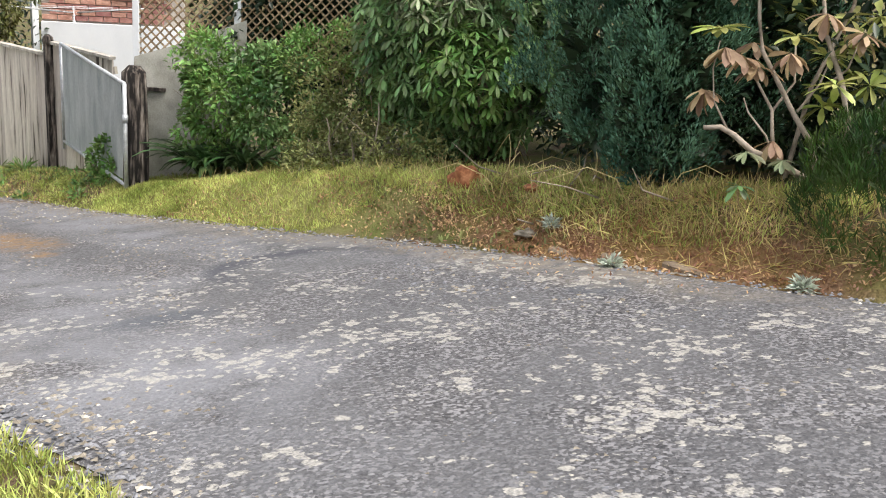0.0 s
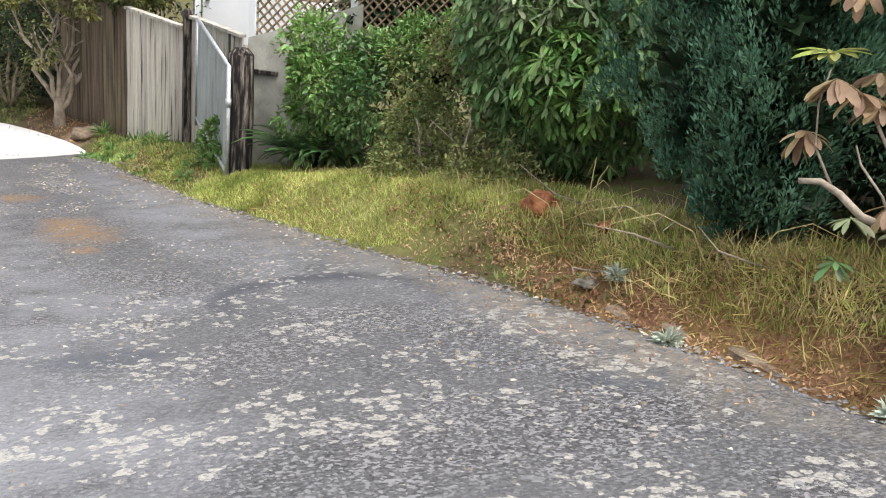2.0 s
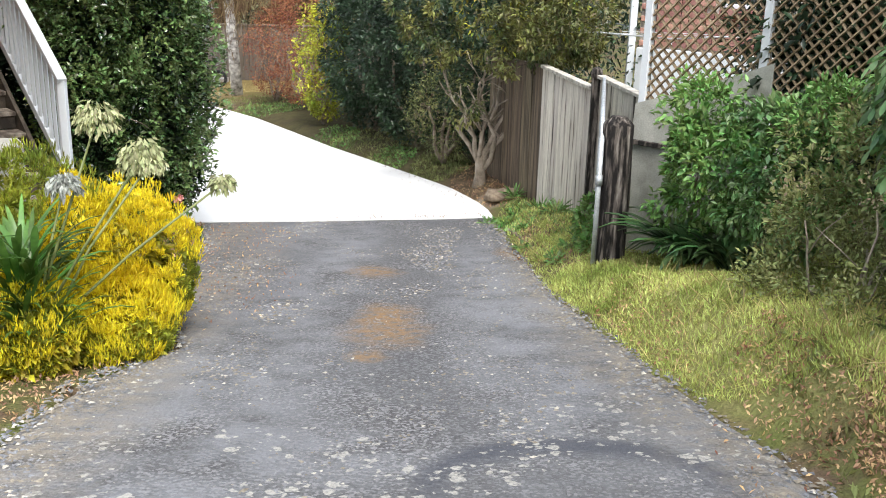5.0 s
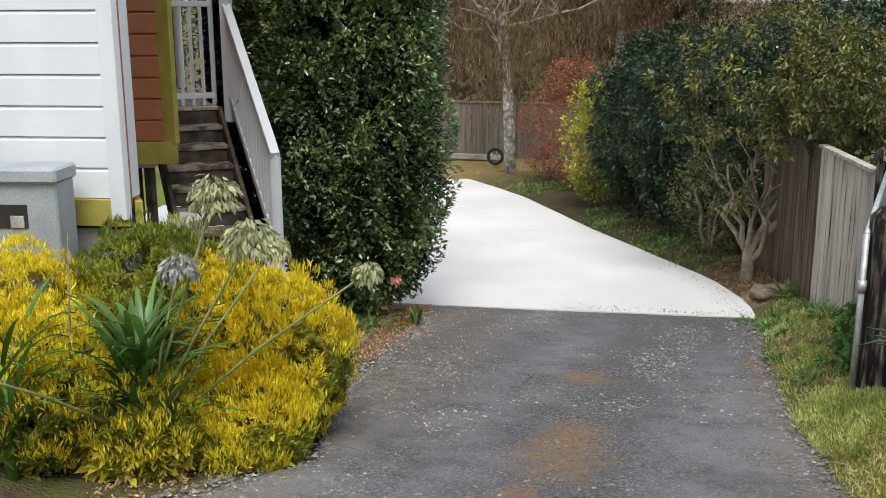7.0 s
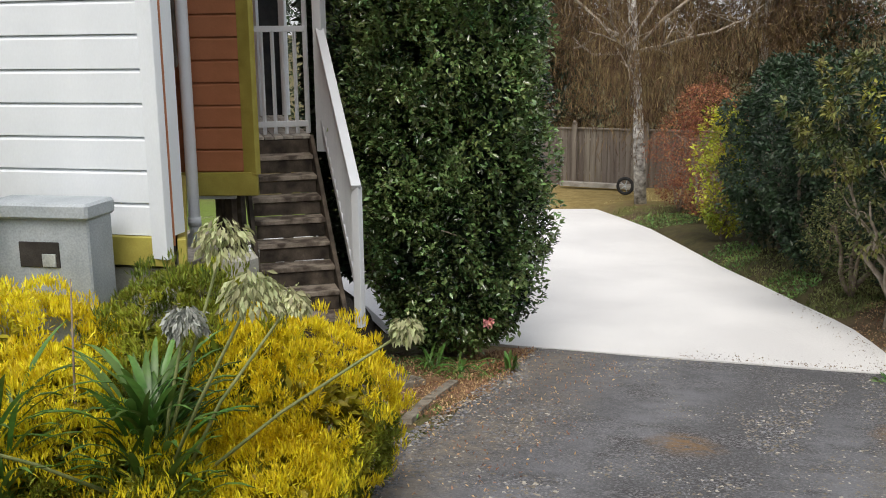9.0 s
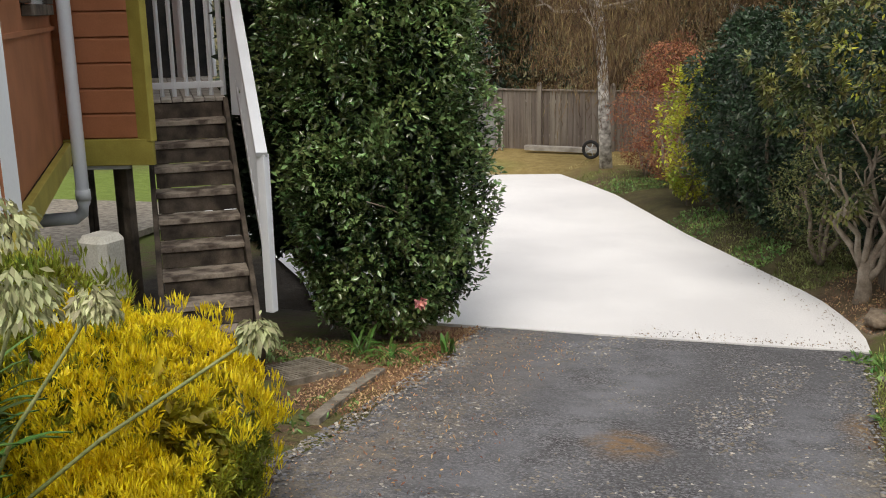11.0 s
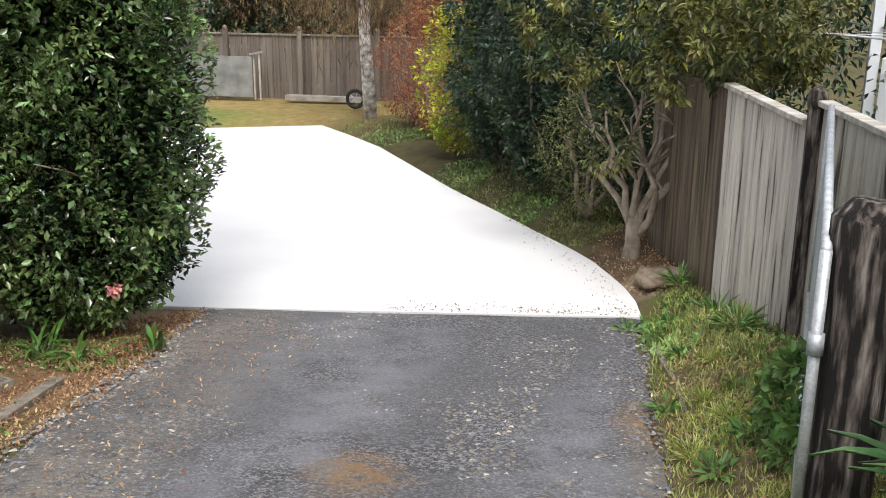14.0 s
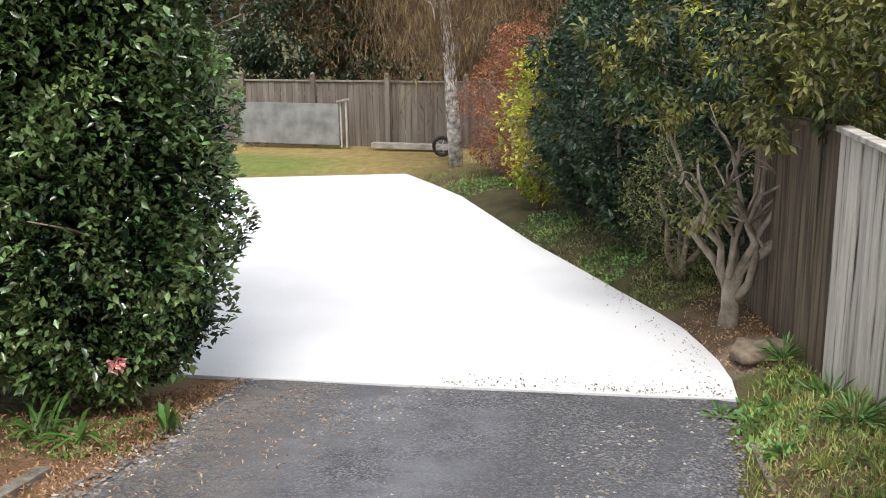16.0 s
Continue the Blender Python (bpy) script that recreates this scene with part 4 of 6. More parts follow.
def build_lattice():
    la = thing("lattice_screen", 2.35, 10.43, 0.9, "diagonal timber lattice screen between pale posts, overgrown by shrubs", "trellis")
    pa, pb, pc = Vector((2.14, 9.58, 0)), Vector((2.92, 8.78, 0)), Vector((4.0, 7.45, 0))
    o = Vector((2.35, 10.43, 0.9))
    for p in (pa, pb, pc):
        bar("post", Vector((p.x, p.y, 0.8)) - o, Vector((p.x, p.y, 4.6)) - o, 0.07, 0.07, M_WHITE if p != pc else M_DECK, la, "pale painted post", up=(1, 1, 0))
    z0, z1 = 2.1, 4.4
    for s, e in ((pa, pb), (pb, pc)):
        ln = (e - s).length
        d = (e - s).normalized()
        nrm = Vector((d.y, -d.x, 0))
        for way in (1, -1):
            bm = bmesh.new()
            c = -(z1 - z0)
            while c < ln:
                lo, hi = max(0.0, c), min(ln, c + (z1 - z0))
                if hi - lo > 0.08:
                    a = s + d * (lo if way > 0 else ln - lo) + Vector((0, 0, z0 + lo - c)) + nrm * (0.008 * way)
                    b = s + d * (hi if way > 0 else ln - hi) + Vector((0, 0, z0 + hi - c)) + nrm * (0.008 * way)
                    box(bm, a - o, b - o, 0.012, 0.03, up=nrm, bevel=0)
                c += 0.1
            part("slats", bm, M_LATTICE, la, "crossed thin slats")
        bar("rail", s + Vector((0, 0, z1)) - o, e + Vector((0, 0, z1)) - o, 0.04, 0.06, M_LATTICE, la)
    # low sloping sheet below the lattice
    sh = thing("sheet_panel", 2.3, 10.35, 0.9, "grey fibre-cement panel with a sloping top edge, below the lattice", "panel")
    o = Vector((2.3, 10.35, 0.9))
    verts = []
    for off in (0.0, 0.02):
        for x, y, z in ((2.0, 9.5, 0.8), (2.98, 8.7, 0.8), (2.98, 8.7, 2.66), (2.42, 9.17, 2.36), (2.06, 9.46, 2.2)):
            verts.append(Vector((x - off * 0.6, y - off * 0.8, z)) - o)
    faces = [(0, 1, 2, 3, 4), (9, 8, 7, 6, 5)] + [(k, (k + 1) % 5 + 0, (k + 1) % 5 + 5, k + 5) for k in range(5)]
    raw("sheet", verts, faces, M_CEMENT, sh)
    bar("capping", Vector((1.98, 9.48, 1.87)) - o, Vector((2.3, 9.22, 1.87)) - o, 0.05, 0.04, M_POST, sh, "dark horizontal rail")
    # brick house beyond the fence
    nb = thing("brick_house", 4.0, 17.0, 0, "pink brick house with a white base, beyond the fence", "house")
    o = Vector((4.0, 17.0, 0))
    a, b = Vector((3.05, 15.6, 0)), Vector((5.0, 14.6, 0))
    d = (b - a).normalized()
    nrm = Vector((d.y, -d.x, 0))
    bm = bmesh.new()
    box(bm, a - nrm * 0.15 + Vector((0, 0, 3.0)) - o, b - nrm * 0.15 + Vector((0, 0, 3.0)) - o, 0.2, 6.2, bevel=0)
    part("wall", bm, M_MORTAR, nb)
    bar("base_band", a + nrm * 0.0 + Vector((0, 0, 1.55)) - o, b + Vector((0, 0, 1.55)) - o, 0.12, 1.0, M_WHITE, nb, "white painted base")
    bar("corner_post", a + Vector((0, 0, 0)) - o - d * 0.1, a + Vector((0, 0, 6)) - o - d * 0.1, 0.1, 0.1, M_WHITE, nb, up=(0, 1, 0))
    bm = bmesh.new()
    box(bm, (-0.11, 0, 0.0375), (0.11, 0, 0.0375), 0.1, 0.075, bevel=0.004)
    me = bpy.data.meshes.new("brick")
    bm.to_mesh(me)
    bm.free()
    me.materials.append(M_BRICK)
    ang = math.degrees(math.atan2(d.y, d.x))
    win = raw("window", [], [], None, nb)
    bar("frame", a + d * 1.15 + nrm * 0.02 + Vector((0, 0, 2.62)) - o, a + d * 1.95 + nrm * 0.02 + Vector((0, 0, 2.62)) - o, 0.2, 0.08, M_BRICK, win, "brick sill")
    bar("pane", a + d * 1.2 - nrm * 0.02 + Vector((0, 0, 3.3)) - o, a + d * 1.9 - nrm * 0.02 + Vector((0, 0, 3.3)) - o, 0.04, 1.2, M_GLASS, win)
    bar("frame", a + d * 1.2 + nrm * 0.0 + Vector((0, 0, 2.7)) - o, a + d * 1.9 + nrm * 0.0 + Vector((0, 0, 2.7)) - o, 0.06, 0.06, M_WHITE, win, "white sill")
    for row in range(14):
        z = 2.08 + row * 0.086
        k = 0
        while 0.12 + (k + 1) * 0.235 < 2.1:
            s = 0.12 + k * 0.235 + (0.117 if row % 2 else 0)
            k += 1
            if 1.05 < s < 2.05 and z > 2.55:
                continue
            ob = new("brick", me)
            ob.parent = nb
            c = a + d * s - nrm * 0.05 + Vector((0, 0, z)) - o
            ob.matrix_basis = pose(c.x, c.y, c.z, 0, 0, ang)


build_lattice()


# ---- plants ----
def shrub(name, label, category, x, y, bottom, clouds, stems=None, group=""):
    """clouds: (points, outs, size, width, material, part name, droop, spread)."""
    ob = thing(name, x, y, ground_z(x, y), label, category, group)
    o = np.array([x, y, ground_z(x, y)])
    for k, (p, v, size, width, m, pname, droop, spread) in enumerate(clouds):
        (broad_leaves if spread < 0.2 else leaf_cloud)(pname, p - o, v, size, width, m, ob, "", droop, spread, seed=k + len(p))
    if stems:
        base, tips, r0, r1, m = stems
        limbs("stem", np.array(base) - o, [np.array(t) - o for t in tips], r0, r1, m, ob, "", seed=len(tips))
    return ob


def build_plants():
    # tall glossy hedge by the steps
    p, v = column(-3.23, 11.85, 0.3, 5.6, 0.89, 50000, 11, 0.34, [0.5, 0.76, 0.97, 1.06, 0.9])
    p2, v2 = column(-3.85, 12.7, 1.5, 5.6, 0.85, 22000, 13, 0.26)
    p, v = np.concatenate([p, p2]), np.concatenate([v, v2])
    rng = np.random.default_rng(77)
    a, h = rng.uniform(0, math.tau, 130), rng.uniform(0.6, 5.4, 130)
    prof = np.interp(h, [0.3, 1.2, 5.6], [0.6, 0.98, 0.9])
    cc = np.stack([-3.23 + 0.87 * prof * np.cos(a), 11.85 + 0.87 * prof * np.sin(a), h], axis=1)
    which = rng.integers(0, 130, 24000)
    w3 = rng.normal(size=(24000, 3))
    w3 /= np.linalg.norm(w3, axis=1)[:, None]
    p3 = cc[which] + w3 * [0.16, 0.16, 0.24] * rng.uniform(0.4, 1, (24000, 1))
    p, v = np.concatenate([p, p3]), np.concatenate([v, w3 * 0.6 + [0, 0, 0.3]])
    # near-black leaf columns stand in for deep shade in and beside the hedge
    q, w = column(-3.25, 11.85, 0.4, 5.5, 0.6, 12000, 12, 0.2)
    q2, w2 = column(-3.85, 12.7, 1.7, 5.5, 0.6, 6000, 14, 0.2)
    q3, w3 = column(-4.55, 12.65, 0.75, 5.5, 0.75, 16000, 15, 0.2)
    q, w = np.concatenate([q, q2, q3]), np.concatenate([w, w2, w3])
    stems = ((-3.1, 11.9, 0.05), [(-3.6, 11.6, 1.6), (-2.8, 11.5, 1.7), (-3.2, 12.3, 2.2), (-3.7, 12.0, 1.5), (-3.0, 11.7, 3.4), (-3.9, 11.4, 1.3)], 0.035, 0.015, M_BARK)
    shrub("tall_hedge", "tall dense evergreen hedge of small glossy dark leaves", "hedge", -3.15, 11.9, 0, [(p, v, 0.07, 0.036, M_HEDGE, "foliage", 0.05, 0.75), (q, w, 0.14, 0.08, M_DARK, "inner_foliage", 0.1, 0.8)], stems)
    fl = thing("flower", -2.42, 11.0, 0.8, "small salmon pink camellia bloom on the hedge", "flower")
    rng = np.random.default_rng(2)
    leaf_cloud("petals", rng.normal(0, 0.015, (26, 3)), rng.normal(0, 1, (26, 3)), 0.05, 0.04, M_PETAL, fl, seed=4)
    # golden shrubs
    clouds = []
    for k, (x, y, zc, rx, ry, rz, n) in enumerate(((-1.66, 6.85, 1.42, 0.5, 0.6, 0.52, 30000), (-2.25, 6.75, 1.65, 0.6, 0.5, 0.52, 28000), (-2.9, 6.25, 1.62, 0.5, 0.45, 0.48, 22000), (-1.5, 6.4, 1.22, 0.32, 0.32, 0.32, 18000), (-2.4, 5.85, 1.5, 0.45, 0.36, 0.42, 20000), (-1.88, 5.97, 1.35, 0.3, 0.22, 0.26, 12000))):
        p, v = clumps((x, y, zc), (rx, ry, rz), 700, 0.042, n, 20 + k, 0.8, 0.9)
        # lower leaves are greener, with the mound's shade put into their darker colour
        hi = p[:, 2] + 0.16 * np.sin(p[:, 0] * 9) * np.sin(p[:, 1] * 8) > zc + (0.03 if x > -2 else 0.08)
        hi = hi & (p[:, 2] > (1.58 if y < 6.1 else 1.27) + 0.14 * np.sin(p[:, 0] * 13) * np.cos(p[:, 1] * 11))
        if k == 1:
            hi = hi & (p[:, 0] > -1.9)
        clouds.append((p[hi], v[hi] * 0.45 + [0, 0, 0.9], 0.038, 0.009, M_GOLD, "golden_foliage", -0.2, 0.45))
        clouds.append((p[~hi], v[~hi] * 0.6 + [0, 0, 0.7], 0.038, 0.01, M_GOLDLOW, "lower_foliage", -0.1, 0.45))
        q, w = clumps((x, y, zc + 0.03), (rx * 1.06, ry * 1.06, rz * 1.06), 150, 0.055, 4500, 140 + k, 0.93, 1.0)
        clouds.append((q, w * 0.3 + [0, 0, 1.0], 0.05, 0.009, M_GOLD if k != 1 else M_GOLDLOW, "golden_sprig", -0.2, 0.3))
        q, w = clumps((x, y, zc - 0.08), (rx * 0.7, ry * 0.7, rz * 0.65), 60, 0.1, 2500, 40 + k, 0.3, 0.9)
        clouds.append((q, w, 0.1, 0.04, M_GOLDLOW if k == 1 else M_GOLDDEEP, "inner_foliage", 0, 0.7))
    shrub("golden_shrub", "low mounded shrub of fine golden yellow foliage, greener and shaded beneath", "shrub", -2.0, 6.5, 0, clouds)
    # cypress
    clouds = []
    for k, (x, y, z0, z1, r, n) in enumerate(((3.2, 3.75, 2.15, 5.2, 0.48, 42000), (2.98, 3.1, 2.0, 4.6, 0.34, 34000), (3.7, 3.1, 2.3, 5.0, 0.55, 14000))):
        c, o = column(x, y, z0 + 0.15, z1, r * 0.95, 560, 31 + k, 0.75)
        rng = np.random.default_rng(k)
        which = rng.integers(0, len(c), n)
        w = rng.normal(size=(n, 3))
        w /= np.linalg.norm(w, axis=1)[:, None]
        p = c[which] + w * [0.062, 0.062, 0.12] * rng.uniform(0.5, 1, (n, 1))
        clouds.append((p, w * 0.5 + o[which] * 0.5 + [0, 0, 0.8], 0.04, 0.014, M_CYPRESS, "foliage", -0.1, 0.35))
        # dark core leaves hold the shade between the sprays
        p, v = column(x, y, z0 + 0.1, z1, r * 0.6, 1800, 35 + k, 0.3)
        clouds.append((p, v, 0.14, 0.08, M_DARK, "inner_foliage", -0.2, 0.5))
    shrub("cypress", "blue-green cypress with dense feathery sprays down to the verge", "conifer", 3.1, 3.3, 0, clouds)
    # big rhododendron
    clouds = []
    for k, (c, r, cnt, m) in enumerate((((3.7, 6.0, 2.85), (0.95, 1.0, 1.25), 1600, M_RHODO), ((3.3, 5.4, 2.55), (0.42, 0.42, 0.42), 190, M_BRIGHT), ((3.3, 5.75, 3.1), (0.5, 0.5, 0.35), 190, M_RHODO_PALE), ((4.6, 7.1, 3.3), (1.0, 1.1, 1.3), 420, M_RHODO))):
        p, v = whorls(c, r, cnt, 7, 41 + k, 1.7)
        clouds.append((p, v, 0.115, 0.034, m, "foliage", 0.25, 0.19))
    shrub("rhododendron", "large rhododendron with whorls of long mid-green leaves", "shrub", 3.6, 5.7, 0, clouds, ((3.8, 5.8, 1.7), [(3.3, 5.3, 2.6), (3.6, 5.5, 3.2), (4.2, 6.0, 3.3), (3.5, 6.2, 3.2), (4.4, 5.6, 2.9)], 0.045, 0.015, M_BARK))
    # weedy scrub before it
    clouds = []
    for k, (c, r, n, m, sz) in enumerate((((2.85, 6.6, 1.5), (0.5, 0.65, 0.42), 3600, M_WEED, 0.045), ((3.2, 7.0, 2.0), (0.6, 0.6, 0.6), 4500, M_WEED, 0.05), ((2.85, 5.6, 1.7), (0.3, 0.35, 0.3), 1500, M_WEED, 0.045), ((3.35, 7.7, 2.1), (0.55, 0.6, 0.6), 3500, M_BRIGHT, 0.06))):
        p, v = clumps(c, r, 46, 0.17, n, 51 + k, 0.15, 1.1)
        clouds.append((p, v, sz, sz * 0.42, m, "foliage", 0.0, 0.8))
    shrub("scrub", "straggly scrub of small olive and brownish leaves beside the grass", "shrub", 3.0, 6.4, 0, clouds, ((3.0, 6.5, 1.25), [(2.8, 6.0, 2.2), (3.2, 6.8, 2.5), (2.6, 6.5, 2.0), (3.4, 7.5, 2.5)], 0.014, 0.005, M_PALEBARK))
    # leafy green shrub at the gate post
    clouds = []
    for k, (c, r, n, m) in enumerate((((2.48, 8.3, 1.85), (0.36, 0.4, 0.52), 3400, M_BRIGHT), ((2.9, 8.0, 1.85), (0.48, 0.42, 0.5), 3000, M_RHODO), ((2.4, 8.5, 2.25), (0.24, 0.24, 0.28), 900, M_BRIGHT))):
        p, v = clumps(c, r, 44, 0.15, n, 61 + k, 0.15, 0.95)
        clouds.append((p, v, 0.075, 0.034, m, "foliage", 0.2, 0.7))
    shrub("green_shrub", "bushy bright green shrub growing over a grey panel", "shrub", 2.7, 8.7, 0, clouds, ((2.7, 8.7, 1.0), [(2.5, 8.8, 2.1), (2.9, 8.4, 2.1), (3.3, 8.2, 1.9), (2.4, 8.5, 1.8)], 0.014, 0.005, M_BARK))
    # little seedling by the gate
    p, v = clumps((1.8, 9.6, 1.05), (0.13, 0.26, 0.28), 26, 0.08, 1100, 66, 0.3, 0.8)
    shrub("seedling", "small bright green self-sown shrub at the foot of the gate", "shrub", 1.72, 9.7, 0, [(p, v, 0.075, 0.036, M_BRIGHT, "foliage", 0.1, 0.7)])
    # fine green shrub at the road edge
    p, v = clumps((2.95, 1.35, 2.35), (0.45, 0.6, 0.45), 90, 0.12, 14000, 71, 0.4, 2.0)
    shrub("fine_leaved_shrub", "soft green shrub of needle-fine foliage beside the drive", "shrub", 2.95, 1.35, 0, [(p, v * 0.4 + [0, 0, 0.8], 0.07, 0.009, M_FINE, "foliage", -0.2, 0.45)])


def rosette(parent, c, n, length, m, seed, droop):
    rng = random.Random(seed)
    pts = np.array([[c[0], c[1], c[2]]] * n)
    outs = np.array([[math.cos(k * math.tau / n + rng.uniform(-0.2, 0.2)), math.sin(k * math.tau / n), rng.uniform(-0.2, 0.3)] for k in range(n)])
    return pts, outs


def build_bare_rhododendron():
    x, y = 3.25, 2.35
    z = ground_z(x, y)
    ob = thing("leggy_rhododendron", x, y, z, "leggy rhododendron of bare pale branches with yellow-green and browned leaf whorls", "shrub")
    label = "smooth pale crooked branch"
    for pts, r in (([(0.1, -0.3, -0.1), (-0.2, -0.26, 0.12), (-0.42, -0.19, 0.23), (-0.52, -0.1, 0.27), (-0.58, -0.01, 0.35), (-0.64, 0.05, 0.39), (-0.71, 0.11, 0.38)], 0.032),
                   ([(-0.42, -0.19, 0.23), (-0.42, -0.15, 0.36), (-0.4, -0.11, 0.5), (-0.45, -0.02, 0.65)], 0.018),
                   ([(-0.1, -0.3, 0.05), (-0.25, -0.3, 0.33), (-0.31, -0.2, 0.48), (-0.35, -0.1, 0.64), (-0.4, 0.01, 0.82), (-0.39, 0.07, 1.0), (-0.34, 0.17, 1.4)], 0.024),
                   ([(-0.4, -0.11, 0.49), (-0.34, -0.13, 0.58), (-0.28, -0.15, 0.66), (-0.25, -0.1, 0.86)], 0.013),
                   ([(-0.42, -0.19, 0.23), (-0.44, -0.12, 0.36), (-0.51, -0.03, 0.48), (-0.53, -0.0, 0.56)], 0.01),
                   ([(-0.6, 0.03, 0.38), (-0.65, 0.11, 0.53), (-0.63, 0.16, 0.71), (-0.6, 0.16, 0.86)], 0.009),
                   ([(0.05, -0.35, 0.0), (-0.07, -0.39, 0.48), (-0.07, -0.32, 0.67), (-0.11, -0.19, 0.94), (-0.09, -0.07, 1.35)], 0.027),
                   ([(-0.12, -0.27, 0.67), (-0.04, -0.32, 0.75), (0.03, -0.32, 0.89)], 0.01),
                   ([(-0.29, -0.2, 0.5), (-0.17, -0.24, 0.66), (-0.1, -0.24, 0.8)], 0.011), ([(0.0, 0.0, -0.05), (0.15, 0.0, 0.6), (0.3, -0.1, 1.1), (0.35, -0.05, 1.6)], 0.022)):
        tube("branch", pts, [0.75 * r * (1 - 0.45 * k / (len(pts) - 1)) for k in range(len(pts))], M_PALEBARK, ob, label, sides=9)
    rng = random.Random(12)
    green = [(-0.58, 0.18, 0.93), (-0.22, -0.08, 0.91), (-0.08, -0.21, 0.81), (-0.1, -0.24, 0.53), (0.07, -0.41, 0.67), (0.22, -0.32, 1.05), (-0.28, -0.4, 0.68)]
    brown = [(-0.61, 0.11, 0.83), (-0.36, 0.1, 0.86), (-0.43, 0.0, 0.74), (-0.63, 0.2, 0.58), (-0.43, -0.19, 0.83), (-0.14, -0.2, 1.05), (-0.06, -0.39, 0.96), (-0.45, -0.18, 0.34), (-0.51, 0.05, 0.78)]
    low = [(-0.63, -0.14, 0.28), (-0.48, -0.28, 0.25), (-0.7, -0.17, 0.1)]
    for _ in range(26):
        c = (rng.uniform(-0.5, 0.7), rng.uniform(-0.5, 0.4), rng.uniform(1.15, 1.9))
        (green if rng.random() < 0.5 else brown).append(c)
    for _ in range(10):
        green.append((rng.uniform(0.2, 0.8), rng.uniform(-0.3, 0.4), rng.uniform(0.4, 1.1)))
    for k, c in enumerate(green):
        p, o = rosette(ob, c, 15, 0.14, M_ROSY, k, 0)
        broad_leaves("leaf_whorl", p, o + [0, 0, 0.1], 0.15, 0.042, M_ROSY, ob, "yellow-green leaf whorl", 0.1, 0.4, k)
    for k, c in enumerate(brown):
        p, o = rosette(ob, c, 13, 0.14, M_ROSB, k + 50, 0)
        broad_leaves("leaf_whorl", p, o, 0.15, 0.048, M_ROSB, ob, "browned drooping leaf whorl", 0.7, 0.35, k)
    for k, c in enumerate(low):
        p, o = rosette(ob, c, 10, 0.14, M_RHODO, k + 80, 0)
        broad_leaves("leaf_whorl", p, o, 0.11, 0.035, M_RHODO if k == 2 else M_RHODO_PALE, ob, "small green leaf whorl low on the stems", 0.4, 0.25, k)


def strap(bm, base, ang, length, width, arch, lean=0.7):
    d = Vector((math.cos(ang), math.sin(ang), 0))
    s = Vector((-d.y, d.x, 0))
    rows = []
    n = 7
    for k in range(n):
        f = k / (n - 1)
        p = Vector(base) + d * (length * lean * f) + Vector((0, 0, length * (f * 0.95 - arch * f * f)))
        w = width * (0.6 + 0.8 * f if f < 0.5 else 1.0 * (1.02 - (f - 0.5) * 2) ** 0.6 if f < 1 else 0.04)
        rows.append((bm.verts.new(p - s * w / 2 + Vector((0, 0, width * 0.15))), bm.verts.new(p), bm.verts.new(p + s * w / 2 + Vector((0, 0, width * 0.15)))))
    for a, b in zip(rows, rows[1:]):
        bm.faces.new((a[0], a[1], b[1], b[0]))
        bm.faces.new((a[1], a[2], b[2], b[1]))


def strap_clump(name, label, x, y, n, length, width, m, seed, arch=0.75, lean=0.7, category="plant", group="", lift=0.0):
    rng = random.Random(seed)
    ob = thing(name, x, y, ground_z(x, y), label, category, group)
    bm = bmesh.new()
    for k in range(n):
        a = rng.uniform(0, math.tau)
        strap(bm, (rng.uniform(-0.08, 0.08), rng.uniform(-0.08, 0.08), lift * rng.uniform(0.1, 1.1)), a, length * rng.uniform(0.6, 1.15), width * rng.uniform(0.8, 1.2), arch * rng.uniform(0.7, 1.2), lean * rng.uniform(0.6, 1.2))
    part("leaves", bm, m, ob, "", True)
    if lift:
        tube("crown", [(0, 0, -0.05), (0, 0, lift * 0.6), (0, 0, lift + 0.03)], [0.04, 0.035, 0.03], M_STRAP, ob, "thick pale leaf bases")
    return ob


def build_agapanthus():
    ob = strap_clump("agapanthus", "agapanthus clump with broad strap leaves and dry seed heads", -1.82, 5.96, 170, 0.72, 0.036, M_STRAP, 5, 0.5, 0.6, lift=0.52)
    o = ob.location.copy()
    heads = [((-1.37, 6.0, 2.57), 0.125, M_SEED), ((-1.07, 5.78, 2.42), 0.125, M_SEED), ((-0.87, 6.64, 2.08), 0.08, M_SEED), ((-1.55, 5.94, 2.22), 0.09, M_SEEDG), ((-2.1, 4.95, 2.02), 0.12, M_SEED), ((-1.15, 6.15, 2.3), 0.08, M_SEED)]
    rng = np.random.default_rng(7)
    for k, (c, r, m) in enumerate(heads):
        c = Vector(c) - o
        stalk = tube("stalk", [(0.02 * k - 0.05, 0.02, 0.15), c * 0.5 + Vector((0, 0, 0.12)), c], [0.01, 0.008, 0.006], M_STALK, ob, sides=7)
        n = 340
        v = rng.normal(size=(n, 3))
        v /= np.linalg.norm(v, axis=1)[:, None]
        v[:, 2] = np.where(v[:, 2] < -0.55, -0.5 * v[:, 2], v[:, 2])
        p = np.array(c) + v * r * rng.uniform(0.55, 1.0, (n, 1)) * [0.95, 0.95, 0.9]
        leaf_cloud("seed_head", p, v * 0.55 + [0, 0, -0.6], 0.045, 0.018, m, ob, "drooping dry seed head", 0.3, 0.22, seed=k + 3)
    tube("stalk", [(-0.35, -0.1, 0.3), (-0.33, -0.1, 0.7), (-0.27, -0.12, 1.25)], [0.008, 0.006, 0.003], M_BARK, ob, "bare dry stalk", sides=6)


